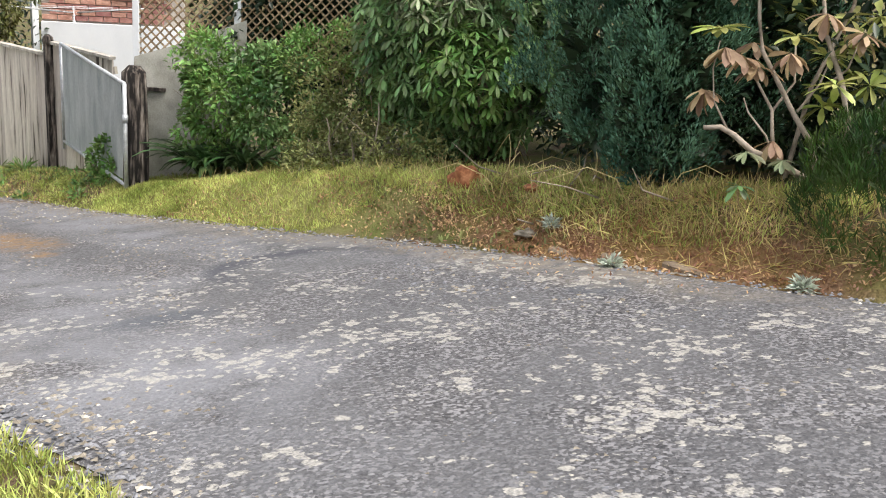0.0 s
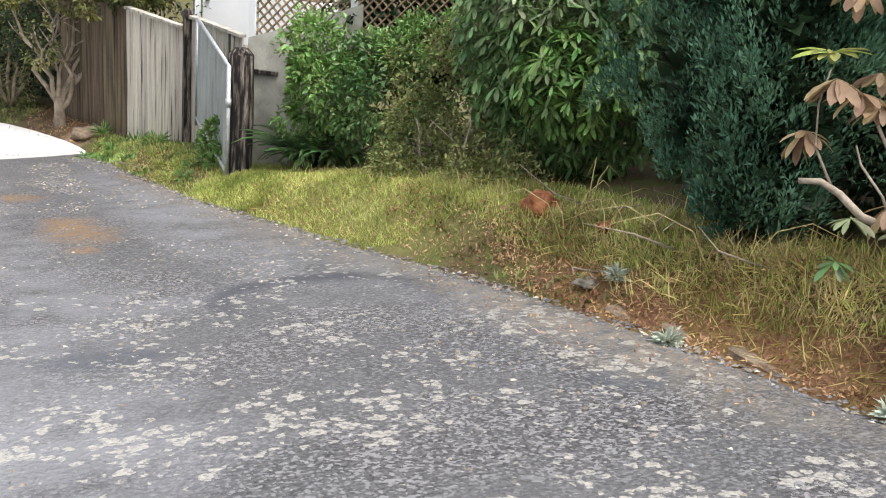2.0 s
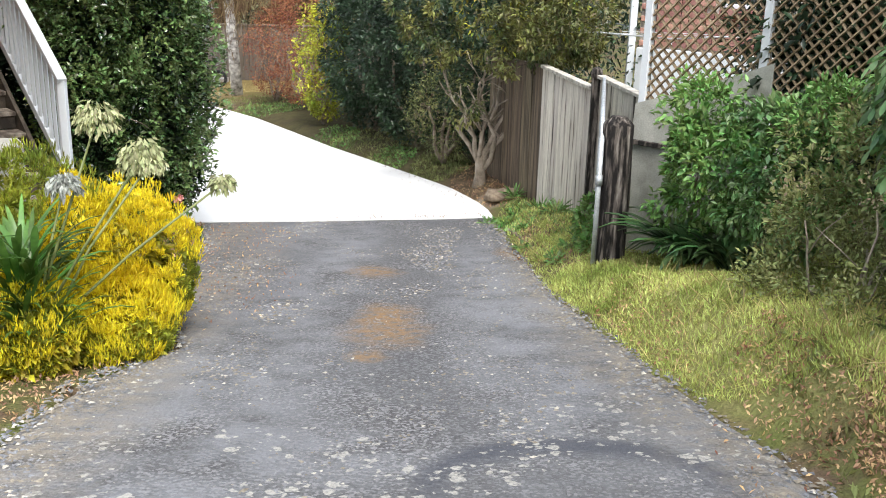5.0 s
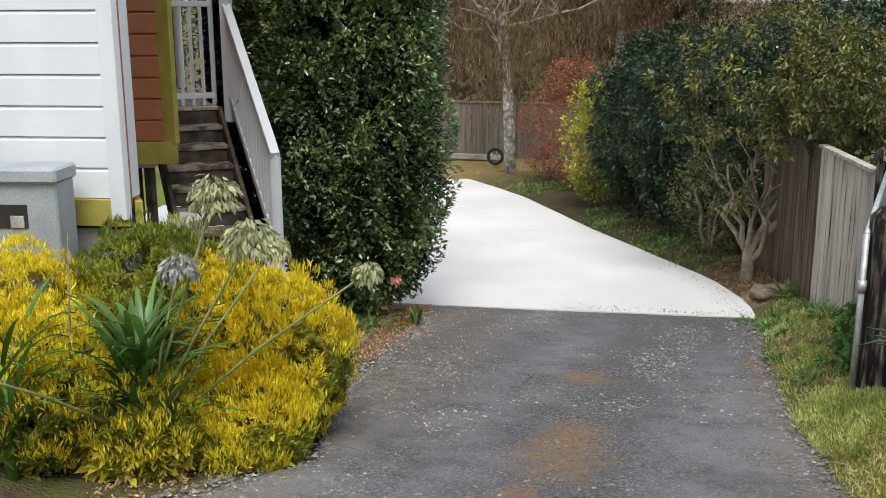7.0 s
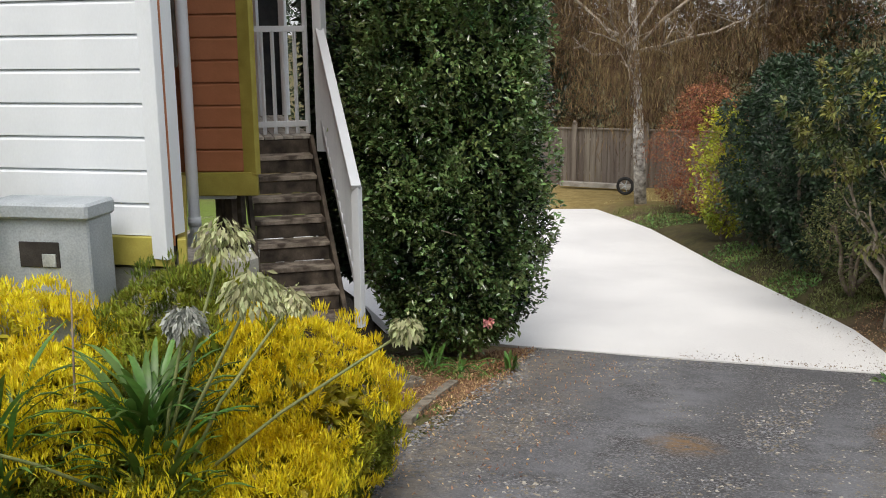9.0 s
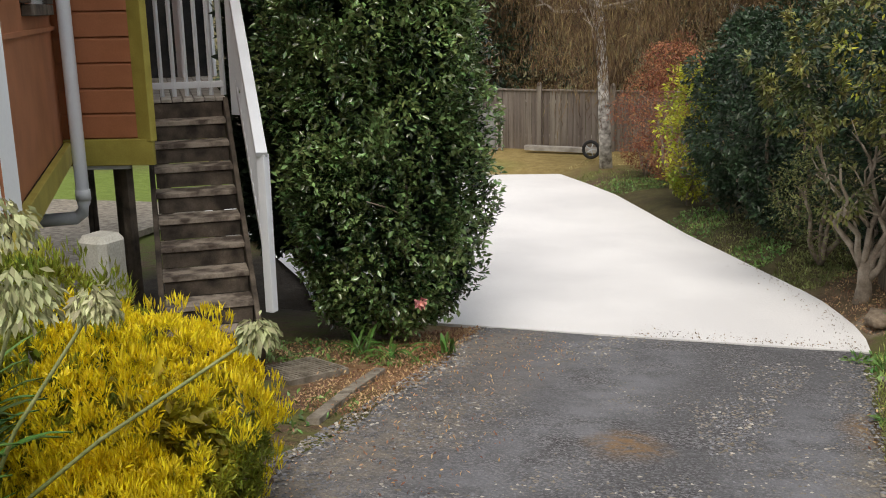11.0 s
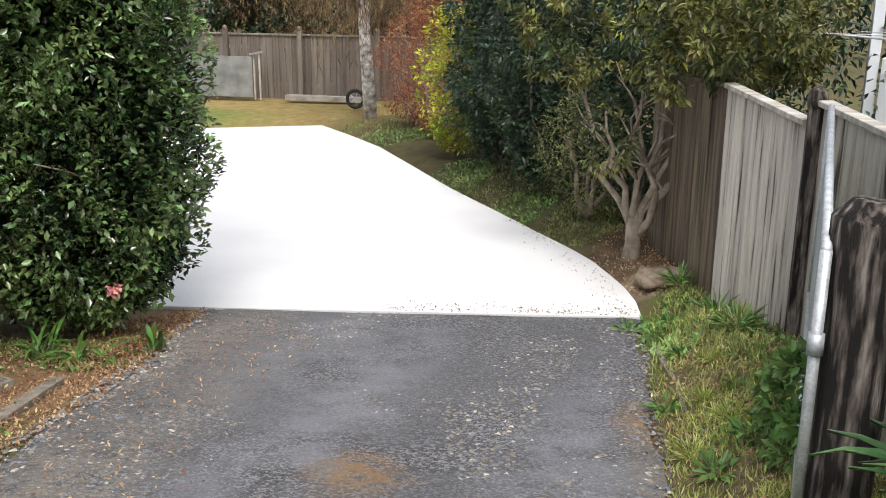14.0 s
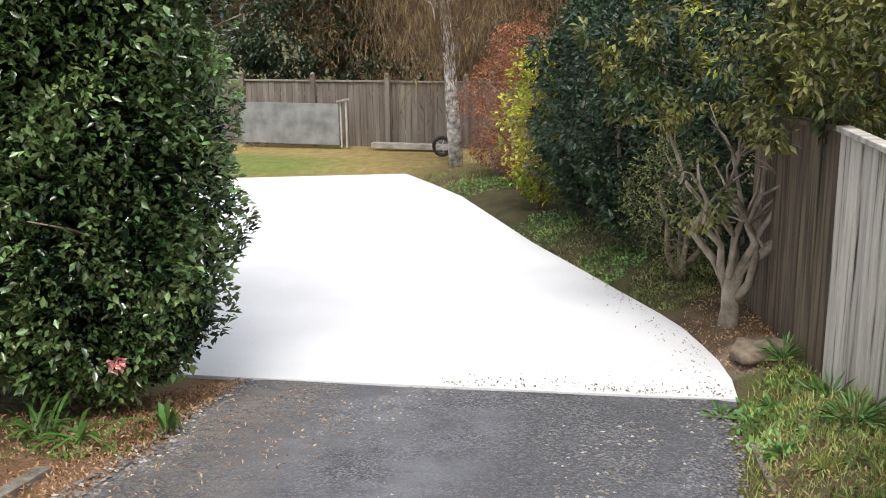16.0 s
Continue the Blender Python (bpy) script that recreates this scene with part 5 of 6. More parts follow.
def build_tree():
    x, y = 0.82, 15.25
    z = ground_z(x, y) - 0.02
    ob = thing("multi_stem_tree", x, y, z, "small tree with pale forked stems and yellowing green leaves", "tree")
    tube("trunk", [(0, 0, -0.05), (0.01, 0, 0.15), (0.0, 0.0, 0.32), (-0.02, 0, 0.5)], [0.11, 0.08, 0.07, 0.06], M_PALEBARK, ob, sides=12)
    limbs("limb", (-0.03, 0, 0.35), [(-0.32, -0.1, 1.5), (-0.62, 0.1, 1.75), (0.02, -0.1, 1.7), (0.05, 0.4, 1.9)], 0.042, 0.011, M_PALEBARK, ob, seed=21, sides=7, forks=5, sag=0.05)
    limbs("limb", (0.03, 0, 0.22), [(0.42, -0.1, 1.45), (0.3, 0.1, 1.75), (0.62, -0.1, 1.85)], 0.048, 0.012, M_PALEBARK, ob, seed=22, sides=7, forks=5, sag=0.07)
    clouds = []
    for k, (c, r, cnt, n) in enumerate((((0.15, 0.1, 2.65), (1.45, 1.2, 0.85), 90, 4600), ((-0.7, 0.0, 2.15), (0.45, 0.4, 0.35), 18, 700), ((0.9, -0.2, 2.25), (0.9, 0.7, 0.4), 46, 2600), ((-0.3, -0.4, 1.3), (0.16, 0.2, 0.3), 9, 200), ((0.5, -0.5, 2.6), (0.9, 0.6, 0.5), 40, 220), ((1.05, -1.15, 2.75), (0.75, 0.7, 0.5), 50, 1900), ((0.2, 0.3, 2.7), (1.2, 1.1, 0.6), 60, 1800), ((0.45, -1.05, 2.1), (0.35, 0.35, 0.3), 16, 700), ((0.75, -1.4, 2.3), (0.35, 0.3, 0.25), 14, 600))):
        p, v = clumps(c, r, cnt, 0.14, n, 81 + k, 0.3, 0.9)
        # M_DARK leaves inside the crown are added to shade and darken it
        leaf_cloud("leaves", p, v, 0.09, 0.036, M_YEL if k == 4 else M_DARK if k == 6 else M_MAG, ob, "", 0.35, 0.7, seed=90 + k)


def build_far_plants():
    rows = [("dark_camellia", "dense dark green camellia hedge beside the slab", -0.25, 18.3, 1.0, 3.2, 14000, M_DARK, 0.09, 0.045), ("dark_camellia", "dense dark green camellia hedge beside the slab", -1.15, 20.1, 1.0, 3.1, 14000, M_DARK, 0.09, 0.045),
            ("dark_camellia", "dense dark green camellia hedge beside the slab", 1.2, 18.6, 1.1, 3.4, 9000, M_DARK, 0.09, 0.045), ("dark_camellia", "dense dark green camellia hedge beside the slab", 1.0, 16.7, 0.7, 2.7, 6000, M_DARK, 0.09, 0.045), ("twiggy_shrub", "low grey-green twiggy bush at the slab's edge", 0.25, 16.75, 0.5, 1.5, 3500, M_WEED, 0.05, 0.015), ("variegated_shrub", "shrub splashed with yellow leaves", -2.3, 21.0, 0.42, 2.4, 3800, M_YEL, 0.08, 0.04),
            ("dark_camellia", "dense dark green camellia hedge beside the slab", -1.7, 22.2, 0.8, 2.6, 6000, M_DARK, 0.09, 0.045),
            ("russet_shrub", "rust-red airy shrub beside the birch", -3.05, 23.2, 0.75, 2.8, 11000, M_RED, 0.05, 0.022), ("russet_shrub", "rust-red airy shrub beside the birch", -3.9, 24.4, 0.6, 2.2, 5500, M_RED, 0.05, 0.022)]
    for k, (name, label, x, y, r, h, n, m, s, w) in enumerate(rows):
        z0 = ground_z(x, y)
        ob = thing(name, x, y, z0, label, "shrub", "shrubs along the slab")
        p, v = column(0, 0, 0.15, h * 0.98, r * 0.72, n // 2, 101 + k, 0.45, [0.6, 0.8, 1.0, 0.95, 0.5])
        leaf_cloud("foliage", p, v, s, w, m, ob, "", 0.25, 0.7, seed=k)
        p, v = clumps((0, 0, h * 0.55), (r * 1.0, r * 1.0, h * 0.44), 70, 0.24, n // 2, 111 + k, 0.6, 0.1)
        leaf_cloud("foliage", p, v, s, w, m, ob, "", 0.25, 0.7, seed=k + 50)
        limbs("stem", (0, 0, 0), [(r * 0.5, 0, h * 0.6), (-r * 0.5, 0.1, h * 0.6), (0, r * 0.4, h * 0.7), (0.1, -r * 0.4, h * 0.5)], 0.04, 0.015, M_BARK, ob, seed=k)
    # birch and bare trees beyond the fence
    for k, (x, y, h, lean, white) in enumerate(((-5.05, 25.4, 9.5, -0.9, True), (-3.6, 31.5, 11.0, 0.6, True), (-7.5, 33.0, 11.0, 0.3, True), (-1.5, 33.5, 11.0, -0.8, True), (-11.0, 33.0, 9.0, 0.5, False), (-14.5, 32.0, 9.0, 0.4, False))):
        z = ground_z(x, y)
        ob = thing("birch_tree" if white else "bare_tree", x, y, z, "birch with mottled white bark and drooping brown twigs" if white else "bare grey branched tree beyond the fence", "tree")
        tube("trunk", [(0, 0, -0.1), (lean * 0.12, 0, h * 0.2), (lean * 0.35, 0.05, h * 0.45), (lean * 0.7, 0, h * 0.75), (lean, 0, h)], [0.15, 0.12, 0.1, 0.07, 0.03], M_BIRCH if white else M_PALEBARK, ob, sides=12)
        rng = random.Random(k + 5)
        tips = [(lean * 0.5 + rng.uniform(-2.4, 2.4), rng.uniform(-2.0, 2.0), h * rng.uniform(0.3, 0.8)) for _ in range(11)]
        limbs("limb", (lean * 0.3, 0, h * 0.36), tips, 0.045, 0.012, M_PALEBARK, ob, seed=k, forks=7)
        nr = np.random.default_rng(k)
        n = 9000
        which = nr.integers(0, len(tips), n)
        f = nr.uniform(0.25, 1.1, n)[:, None]
        base = np.array([lean * 0.3, 0, h * 0.36])
        p = base + (np.array(tips)[which] - base) * f + nr.normal(0, 0.45, (n, 3))
        p[:, 2] -= nr.uniform(0, 0.9, n)
        v = nr.normal(0, 0.25, (n, 3)) + [0, 0, -1]
        leaf_cloud("twig_spray", p, v, 0.3, 0.012, M_BROWNTWIG, ob, "", 0.5, 0.5, seed=k + 1)
    # the wall of scrub beyond the fence and behind the lattice
    def mass(label, boxes, m, size, width, seed):
        ob = tagged(new("scrub_backdrop"), label, "undergrowth", kind="stuff")
        for k, (c, r, cnt, n) in enumerate(boxes):
            p, v = clumps(c, r, cnt, 0.6, n, seed + k, 0.3, -0.8)
            leaf_cloud("foliage", p, v, size, width, m, ob, "", 0.2, 0.8, seed=seed + k)
    mass("dark evergreen scrub beyond the boundary fence", [((-13, 32.5, 2.6), (4, 1.8, 3.0), 160, 16000), ((-7, 36, 3.0), (5, 2.0, 3.6), 160, 12000), ((1, 34, 3.5), (5, 3.0, 4.0), 160, 14000), ((1.5, 38, 10.5), (6, 1.6, 3.2), 140, 11000), ((-19, 27, 3), (3, 6, 4), 120, 9000)], M_DARK, 0.2, 0.09, 201)
    mass("brown leafless scrub beyond the boundary fence", [((-8, 32.0, 2.8), (4, 1.2, 2.6), 150, 24000), ((-2, 31.0, 3.6), (3.6, 1.2, 3.4), 150, 24000), ((-9, 39, 7), (9, 2, 6), 200, 22000), ((4, 38, 6), (8, 2, 6), 200, 22000), ((0, 39.5, 10.5), (10, 2, 3.6), 260, 30000)], M_BROWNTWIG, 0.22, 0.02, 221)
    mass("dark shrubs behind the fence and the lattice", [((3.95, 9.8, 3.1), (0.3, 0.45, 1.2), 60, 9000), ((3.75, 9.1, 3.2), (0.5, 0.5, 1.2), 60, 6000), ((5.0, 9.0, 3.0), (0.6, 0.9, 1.4), 50, 4000), ((2.6, 17.5, 2.2), (1.3, 1.8, 1.6), 120, 9000), ((5.8, 9.5, 2.8), (1.0, 2.6, 2.4), 110, 9000), ((4.15, 1.9, 2.9), (0.45, 1.3, 0.9), 60, 6000), ((4.6, 4.4, 2.8), (0.45, 1.3, 0.9), 60, 6000), ((5.4, 4.0, 3.0), (0.9, 3.2, 2.2), 130, 14000), ((4.9, 0.5, 2.8), (1.0, 2.4, 1.8), 90, 8000), ((4.9, 7.3, 3.6), (0.8, 1.2, 1.6), 60, 5000)], M_DARK, 0.11, 0.05, 241)
    mass("garden shrubs behind the camera across the lane", [((-6.5, 2.0, 3.2), (1.4, 2.5, 2.0), 90, 7000), ((-3.0, -12.0, 4.5), (7, 1.5, 2.5), 100, 9000)], M_DARK, 0.12, 0.06, 261)


build_plants()
build_bare_rhododendron()
build_agapanthus()
strap_clump("agapanthus", "low sprawl of strap leaves among the golden foliage", -2.3, 5.55, 60, 0.75, 0.034, M_STRAP, 17, 0.5, 0.7, lift=0.45)
build_tree()
build_far_plants()
strap_clump("strap_leaf_plant", "spreading clump of long dark strap leaves by the gate post", 2.4, 8.42, 130, 0.78, 0.07, M_STRAPDARK, 9, 0.7, 0.7)
strap_clump("strap_leaf_plant", "spreading clump of long dark strap leaves by the gate post", 2.6, 8.0, 60, 0.62, 0.06, M_STRAPDARK, 10, 0.7, 0.7)


# ---- ground cover ----
def scatter(name, label, category, regions, n, size, width, m, seed, up=1.0, spread=0.35, lift=0.0, keep=None):
    """Blades or fallen leaves over ellipses of the plan: (x, y, rx, ry, share)."""
    rng = np.random.default_rng(seed)
    tot = sum(r[4] for r in regions)
    pts = []
    for x, y, rx, ry, share in regions:
        k = int(n * share / tot)
        a, q = rng.uniform(0, math.tau, k), np.sqrt(rng.uniform(0, 1, k))
        for px, py in zip(x + rx * q * np.cos(a), y + ry * q * np.sin(a)):
            e = px - along(RIGHT_EDGE, py)
            l = along(LEFT_EDGE, py) - px
            if (py > 12.9 and e < 0.03 and px > -11) or (keep != "all" and e < 0.02 and l < 0.02):
                continue
            pts.append((px, py, ground_z(px, py) - 0.02 + lift))
    pts = np.array(pts)
    out = np.tile(np.array([0, 0, up]), (len(pts), 1))
    ob = leaf_cloud(name, pts, out, size, width, m, None, "", 0.0, spread, seed, 0.15)
    return tagged(ob, label, category, kind="stuff")


scatter("grass", "soft yellow-green grass on the verge", "grass", [(1.75, 8.4, 0.45, 0.9, 1.6), (2.5, 7.0, 1.0, 1.9, 6), (1.75, 9.6, 0.6, 1.4, 1.0), (3.2, 8.0, 0.9, 1.2, 2)], 56000, 0.05, 0.006, M_GRASS, 1, spread=0.5)
scatter("grass", "tufts of grass along the edge of the drive", "grass", [(2.8, 4.6, 0.45, 1.6, 3.6), (2.85, 2.9, 0.42, 1.4, 2.2), (2.7, 5.5, 0.35, 0.8, 2.5), (1.5, 11.6, 0.4, 1.9, 0.9), (1.4, 13.4, 0.35, 0.7, 0.3), (-1.6, 2.4, 0.6, 1.2, 3)], 32000, 0.075, 0.006, M_GRASS, 2, spread=0.5)
scatter("dry_grass", "long bleached dry grass at the foot of the conifer", "grass", [(2.75, 3.3, 0.4, 1.2, 9), (2.7, 2.2, 0.35, 0.9, 7), (2.3, 6.8, 0.7, 1.6, 2.5), (2.75, 5.4, 0.35, 0.8, 3)], 4600, 0.16, 0.005, M_DRY, 3, up=0.4, spread=0.9)
scatter("bark_litter", "reddish dry leaf litter on the verge", "leaf litter", [(2.5, 3.1, 0.38, 1.9, 9), (2.3, 5.2, 0.3, 0.9, 2.2), (1.75, 6.9, 0.22, 1.2, 0.9), (-2.4, 11.8, 0.6, 1.1, 11), (-2.2, 9.9, 0.5, 0.9, 3), (-3.2, 10.9, 0.6, 0.5, 1.5), (-1.5, 6.6, 0.5, 1.6, 3), (0.9, 15.6, 0.5, 1.1, 2), (1.15, 14.6, 0.35, 0.6, 1.2), (1.6, 11.3, 0.4, 2.2, 1.8)], 24000, 0.032, 0.012, M_LITTER, 4, up=0.0, spread=0.9, lift=0.025)
scatter("fallen_leaves", "fallen leaves strewn on the edge of the drive", "fallen leaves", [(-2.1, 10.9, 0.9, 1.8, 4), (-1.4, 8.2, 0.7, 1.5, 2), (2.0, 3.6, 0.35, 2.0, 1), (1.0, 15.0, 0.8, 1.0, 0.5), (1.3, 10.8, 0.25, 1.5, 0.6)], 1300, 0.03, 0.012, M_LITTER, 5, up=0.0, spread=0.9, lift=0.05, keep="all")
scatter("weeds", "low green weeds along the shrubs beside the slab", "weeds", [(-1.2, 18.7, 0.8, 1.6, 2), (0.2, 16.7, 0.5, 0.9, 2), (-4.2, 24.0, 1.6, 1.2, 2), (1.5, 11.3, 0.4, 1.9, 0.8), (1.5, 14.0, 0.35, 0.8, 0.5), (1.8, 12.4, 0.3, 1.2, 1.2), (2.9, 9.0, 0.6, 0.8, 1), (-2.6, 11.3, 0.5, 0.6, 0.6), (2.5, 4.6, 0.4, 1.6, 1.5)], 9000, 0.06, 0.018, M_WEED, 6, spread=0.7)
scatter("weeds", "bright green low weeds along the slab's edge", "weeds", [(-1.9, 19.5, 0.5, 1.3, 3), (-0.6, 17.6, 0.4, 0.7, 2), (-4.0, 23.4, 0.9, 0.8, 3), (1.8, 12.2, 0.3, 0.9, 1.2), (1.9, 11.4, 0.3, 0.8, 0.8), (1.3, 12.6, 0.3, 0.7, 1.6), (1.05, 13.2, 0.3, 0.3, 1), (1.4, 14.0, 0.3, 0.5, 1), (1.7, 10.3, 0.3, 0.7, 1), (-2.6, 11.1, 0.4, 0.5, 0.6), (-3.4, 10.8, 0.6, 0.6, 1.2), (-2.4, 8.9, 0.4, 0.8, 0.6)], 6000, 0.06, 0.028, M_BRIGHT, 16, up=0.4, spread=0.8)
scatter("lawn", "short worn lawn turning straw-brown", "lawn", [(-9.5, 27.0, 5.0, 1.7, 3)], 9000, 0.05, 0.01, M_DRY, 7, spread=0.5)


def stone(name, label, x, y, r, m, seed, squash=0.6, category="stone", group="", sink=0.3):
    bm = bmesh.new()
    bmesh.ops.create_icosphere(bm, subdivisions=3, radius=1)
    for v in bm.verts:
        k = 1 + 0.6 * noise.noise(v.co * 1.4 + Vector((seed, 0, 0))) + 0.16 * noise.noise(v.co * 5 + Vector((seed, 0, 0)))
        v.co = Vector((v.co.x * k * r[0], v.co.y * k * r[1], v.co.z * k * r[2]))
    ob = part(name, bm, m, None, "", True)
    ob.location = (x, y, ground_z(x, y) + r[2] * (1 - sink) - 0.02)
    ob.rotation_euler = (0, 0, seed)
    return tagged(ob, label, category, group)


stone("rock", "rounded reddish terracotta boulder half hidden in grass", 2.6, 4.55, (0.12, 0.085, 0.095), M_ROCK, 5, sink=0.55)
stone("rock", "small reddish stone in the litter", 2.62, 3.85, (0.07, 0.06, 0.04), M_ROCK, 2)
stone("stone", "flat pale stone on the verge", 2.36, 3.6, (0.09, 0.07, 0.025), M_KERB, 3, sink=0.5)
stone("boulder", "low earthy boulder by the tree", 1.15, 14.45, (0.26, 0.24, 0.1), M_EARTH, 4, sink=0.85)
for k, (x, y, ln) in enumerate(((2.3, 3.15, 0.35), (2.33, 2.72, 0.38), (2.34, 2.2, 0.5))):
    bm = bmesh.new()
    box(bm, (0, -ln / 2, 0), (0, ln / 2, 0), 0.09, 0.07, bevel=0.015)
    for v in bm.verts:
        v.co += Vector((noise.noise(v.co * 7) * 0.02, 0, noise.noise(v.co * 9) * 0.015))
    ob = part("kerb_stone", bm, M_EARTH)
    ob.location = (x, y, ramp_z(x, y) - 0.022)
    tagged(ob, "worn mossy concrete kerb stone sunk at the drive's edge", "kerb", "kerb stones")
for k, (x, y) in enumerate(((2.2, 2.72), (2.3, 1.55), (2.42, 3.45))):
    ob = thing("lichen_tuft", x, y, ground_z(x, y), "small grey-green lichen-like tuft", "plant", "grey tufts")
    rng = np.random.default_rng(k)
    v = rng.normal(size=(160, 3))
    v[:, 2] = np.abs(v[:, 2])
    leaf_cloud("leaves", v * 0.02, v, 0.05, 0.016, M_LICHEN, ob, "", 0, 0.4, seed=k)

# small things by the house
bm = bmesh.new()
slab_mesh(bm, [(-3.3, 9.75), (-2.82, 9.6), (-2.7, 10.25), (-3.2, 10.45)], lambda x, y: ramp_z(x, y) + 0.03, 0.1)
cover = tagged(new("drain_cover"), "ribbed grey drain cover set in the ground by the steps", "drain cover")
part("cover", bm, M_KERB, cover)
for k in range(14):
    a, c = pl2((-3.28, 9.78), (-3.18, 10.42), k / 13), pl2((-2.84, 9.64), (-2.73, 10.23), k / 13)
    bar("rib", (a[0], a[1], ramp_z(*a) + 0.036), (c[0], c[1], ramp_z(*c) + 0.036), 0.018, 0.012, M_KERB, cover, bevel=0)
for a, c in (((-2.5, 10.4), (-2.32, 9.6)), ((-2.31, 9.56), (-2.1, 8.8))):
    e = bar("edging", (a[0], a[1], ramp_z(*a) - 0.025), (c[0], c[1], ramp_z(*c) - 0.025), 0.09, 0.1, M_KERB)
    tagged(e, "old concrete garden edging strip", "edging", "edging strips")


def build_gravel():
    """Loose chips on the drive, pale and dark, in drifts and along its edges."""
    rng = np.random.default_rng(8)
    base = np.array([(1, 0, 0), (-0.5, 0.87, 0), (-0.5, -0.87, 0), (0, 0, 0.8)])
    for m, n, label, size in ((M_KERB, 8000, "loose brownish stone chips on the drive", 0.011), (M_CHIP, 14000, "loose grey stone chips on the drive", 0.0095), (M_PALESTONE, 1500, "loose whitish stone chips on the drive", 0.011)):
        verts, faces = [], []
        while len(faces) < 3 * n:
            y = rng.uniform(0.5, 13.3)
            f = rng.beta(0.9, 3.0) if rng.uniform() < 0.2 else 1 - rng.beta(1.0, 6.0) if rng.uniform() < 0.03 else rng.uniform()
            a, c = along(LEFT_EDGE, y), along(RIGHT_EDGE, y)
            x = a - 0.1 + (c - a + 0.15) * f
            drift = noise.noise(Vector((x * 1.9, y * 0.8, 7)))
            if 0.12 < f < 0.9 and (drift < -0.08 + 0.2 * rng.uniform() or rng.uniform() < (0.75 if y < 4.5 else 0.0)):
                continue
            s = size * rng.uniform(0.5, 1.8)
            t = rng.uniform(0, math.tau)
            z = ramp_z(x, y) + 0.002
            i = len(verts)
            for p in base * [rng.uniform(0.8, 1.7), 1, rng.uniform(0.5, 0.9)]:
                verts.append((x + s * (p[0] * math.cos(t) - p[1] * math.sin(t)), y + s * (p[0] * math.sin(t) + p[1] * math.cos(t)), z + s * p[2]))
            faces += [(i, i + 1, i + 3), (i + 1, i + 2, i + 3), (i + 2, i, i + 3)]
        tagged(raw("gravel", verts, faces, m), label, "gravel", kind="stuff")


build_gravel()


for a, c in (((1.16, 12.3), (1.31, 11.35)), ((1.32, 11.28), (1.42, 10.2))):
    e = bar("edging", (a[0], a[1], ramp_z(*a) - 0.015), (c[0], c[1], ramp_z(*c) - 0.015), 0.09, 0.1, M_KERB)
    tagged(e, "half-buried concrete edging strip in the weeds along the drive", "edging", "verge edging strips")


def weed_tuft(label, x, y, n, length, width, m, seed, up=0.5, group="weed tufts"):
    """A low plant whose blades or leaves spread from one foot."""
    ob = thing("weed", x, y, ground_z(x, y) - 0.02, label, "weed", group)
    rng = np.random.default_rng(seed)
    v = rng.normal(size=(n, 3))
    v[:, 2] = np.abs(v[:, 2]) * 0.5 + up
    v /= np.linalg.norm(v, axis=1)[:, None]
    p = v * length * rng.uniform(0, 0.7, (n, 1)) * [1, 1, 0.8] + [0, 0, 0.01]
    leaf_cloud("leaves", p, v, length * 0.6, width, m, ob, "", 0.1, 0.35, seed=seed)


for k, (x, y) in enumerate(((1.22, 10.78), (1.62, 9.95), (1.3, 12.0), (0.9, 13.05), (1.45, 9.6), (1.25, 13.0))):
    weed_tuft("low broad-leaved green weed in the verge", x, y, 50, 0.13, 0.03, M_BRIGHT, 400 + k, 0.2)
for k, (x, y) in enumerate(((1.43, 10.72), (1.5, 11.5), (1.35, 9.9), (1.75, 12.9), (1.55, 10.25))):
    weed_tuft("soft tuft of yellow-green grass in the verge", x, y, 160, 0.13, 0.006, M_GRASS, 420 + k, 0.6, "grass tufts")
for k, (x, y) in enumerate(((1.7, 12.33), (1.3, 14.2), (1.6, 13.2))):
    weed_tuft("upright leafy green weed at the foot of the fence", x, y, 60, 0.24, 0.022, M_BRIGHT, 440 + k, 0.8, "tall weeds")
strap_clump("strap_tuft", "small tuft of stiff green strap leaves at the hedge's foot", -2.31, 11.35, 12, 0.26, 0.035, M_STRAP, 61, 0.3, 0.4)
strap_clump("strap_tuft", "arching tuft of narrow green strap leaves in dry litter", -2.62, 10.86, 18, 0.36, 0.03, M_STRAP, 62, 0.8, 0.9)
strap_clump("strap_tuft", "arching tuft of narrow green strap leaves in dry litter", -3.0, 10.95, 22, 0.4, 0.025, M_STRAP, 63, 0.7, 0.8)


def build_debris():
    """Dark crumbs and leaf bits on the slab's near and right edges."""
    rng = np.random.default_rng(91)
    x = rng.uniform(-1.2, 0.95, 240)
    y = 13.53 + (x - 1.0) * 0.18 + rng.exponential(0.12, 240)
    y2 = rng.uniform(13.6, 17.0, 160)
    x2 = np.array([along(RIGHT_EDGE, q) for q in y2]) - 0.06 - rng.exponential(0.12, 160)
    x, y = np.concatenate([x, x2]), np.concatenate([y, y2])
    p = np.array([(a, c, slab_z(a, c) + 0.006) for a, c in zip(x, y)])
    tagged(leaf_cloud("debris", p, np.zeros((400, 3)) + [0, 0, 0.05], 0.024, 0.012, M_BROWNTWIG, None, "", 0, 0.9, 92), "brown crumbs and leaf bits on the edge of the slab", "debris", kind="stuff")


build_debris()


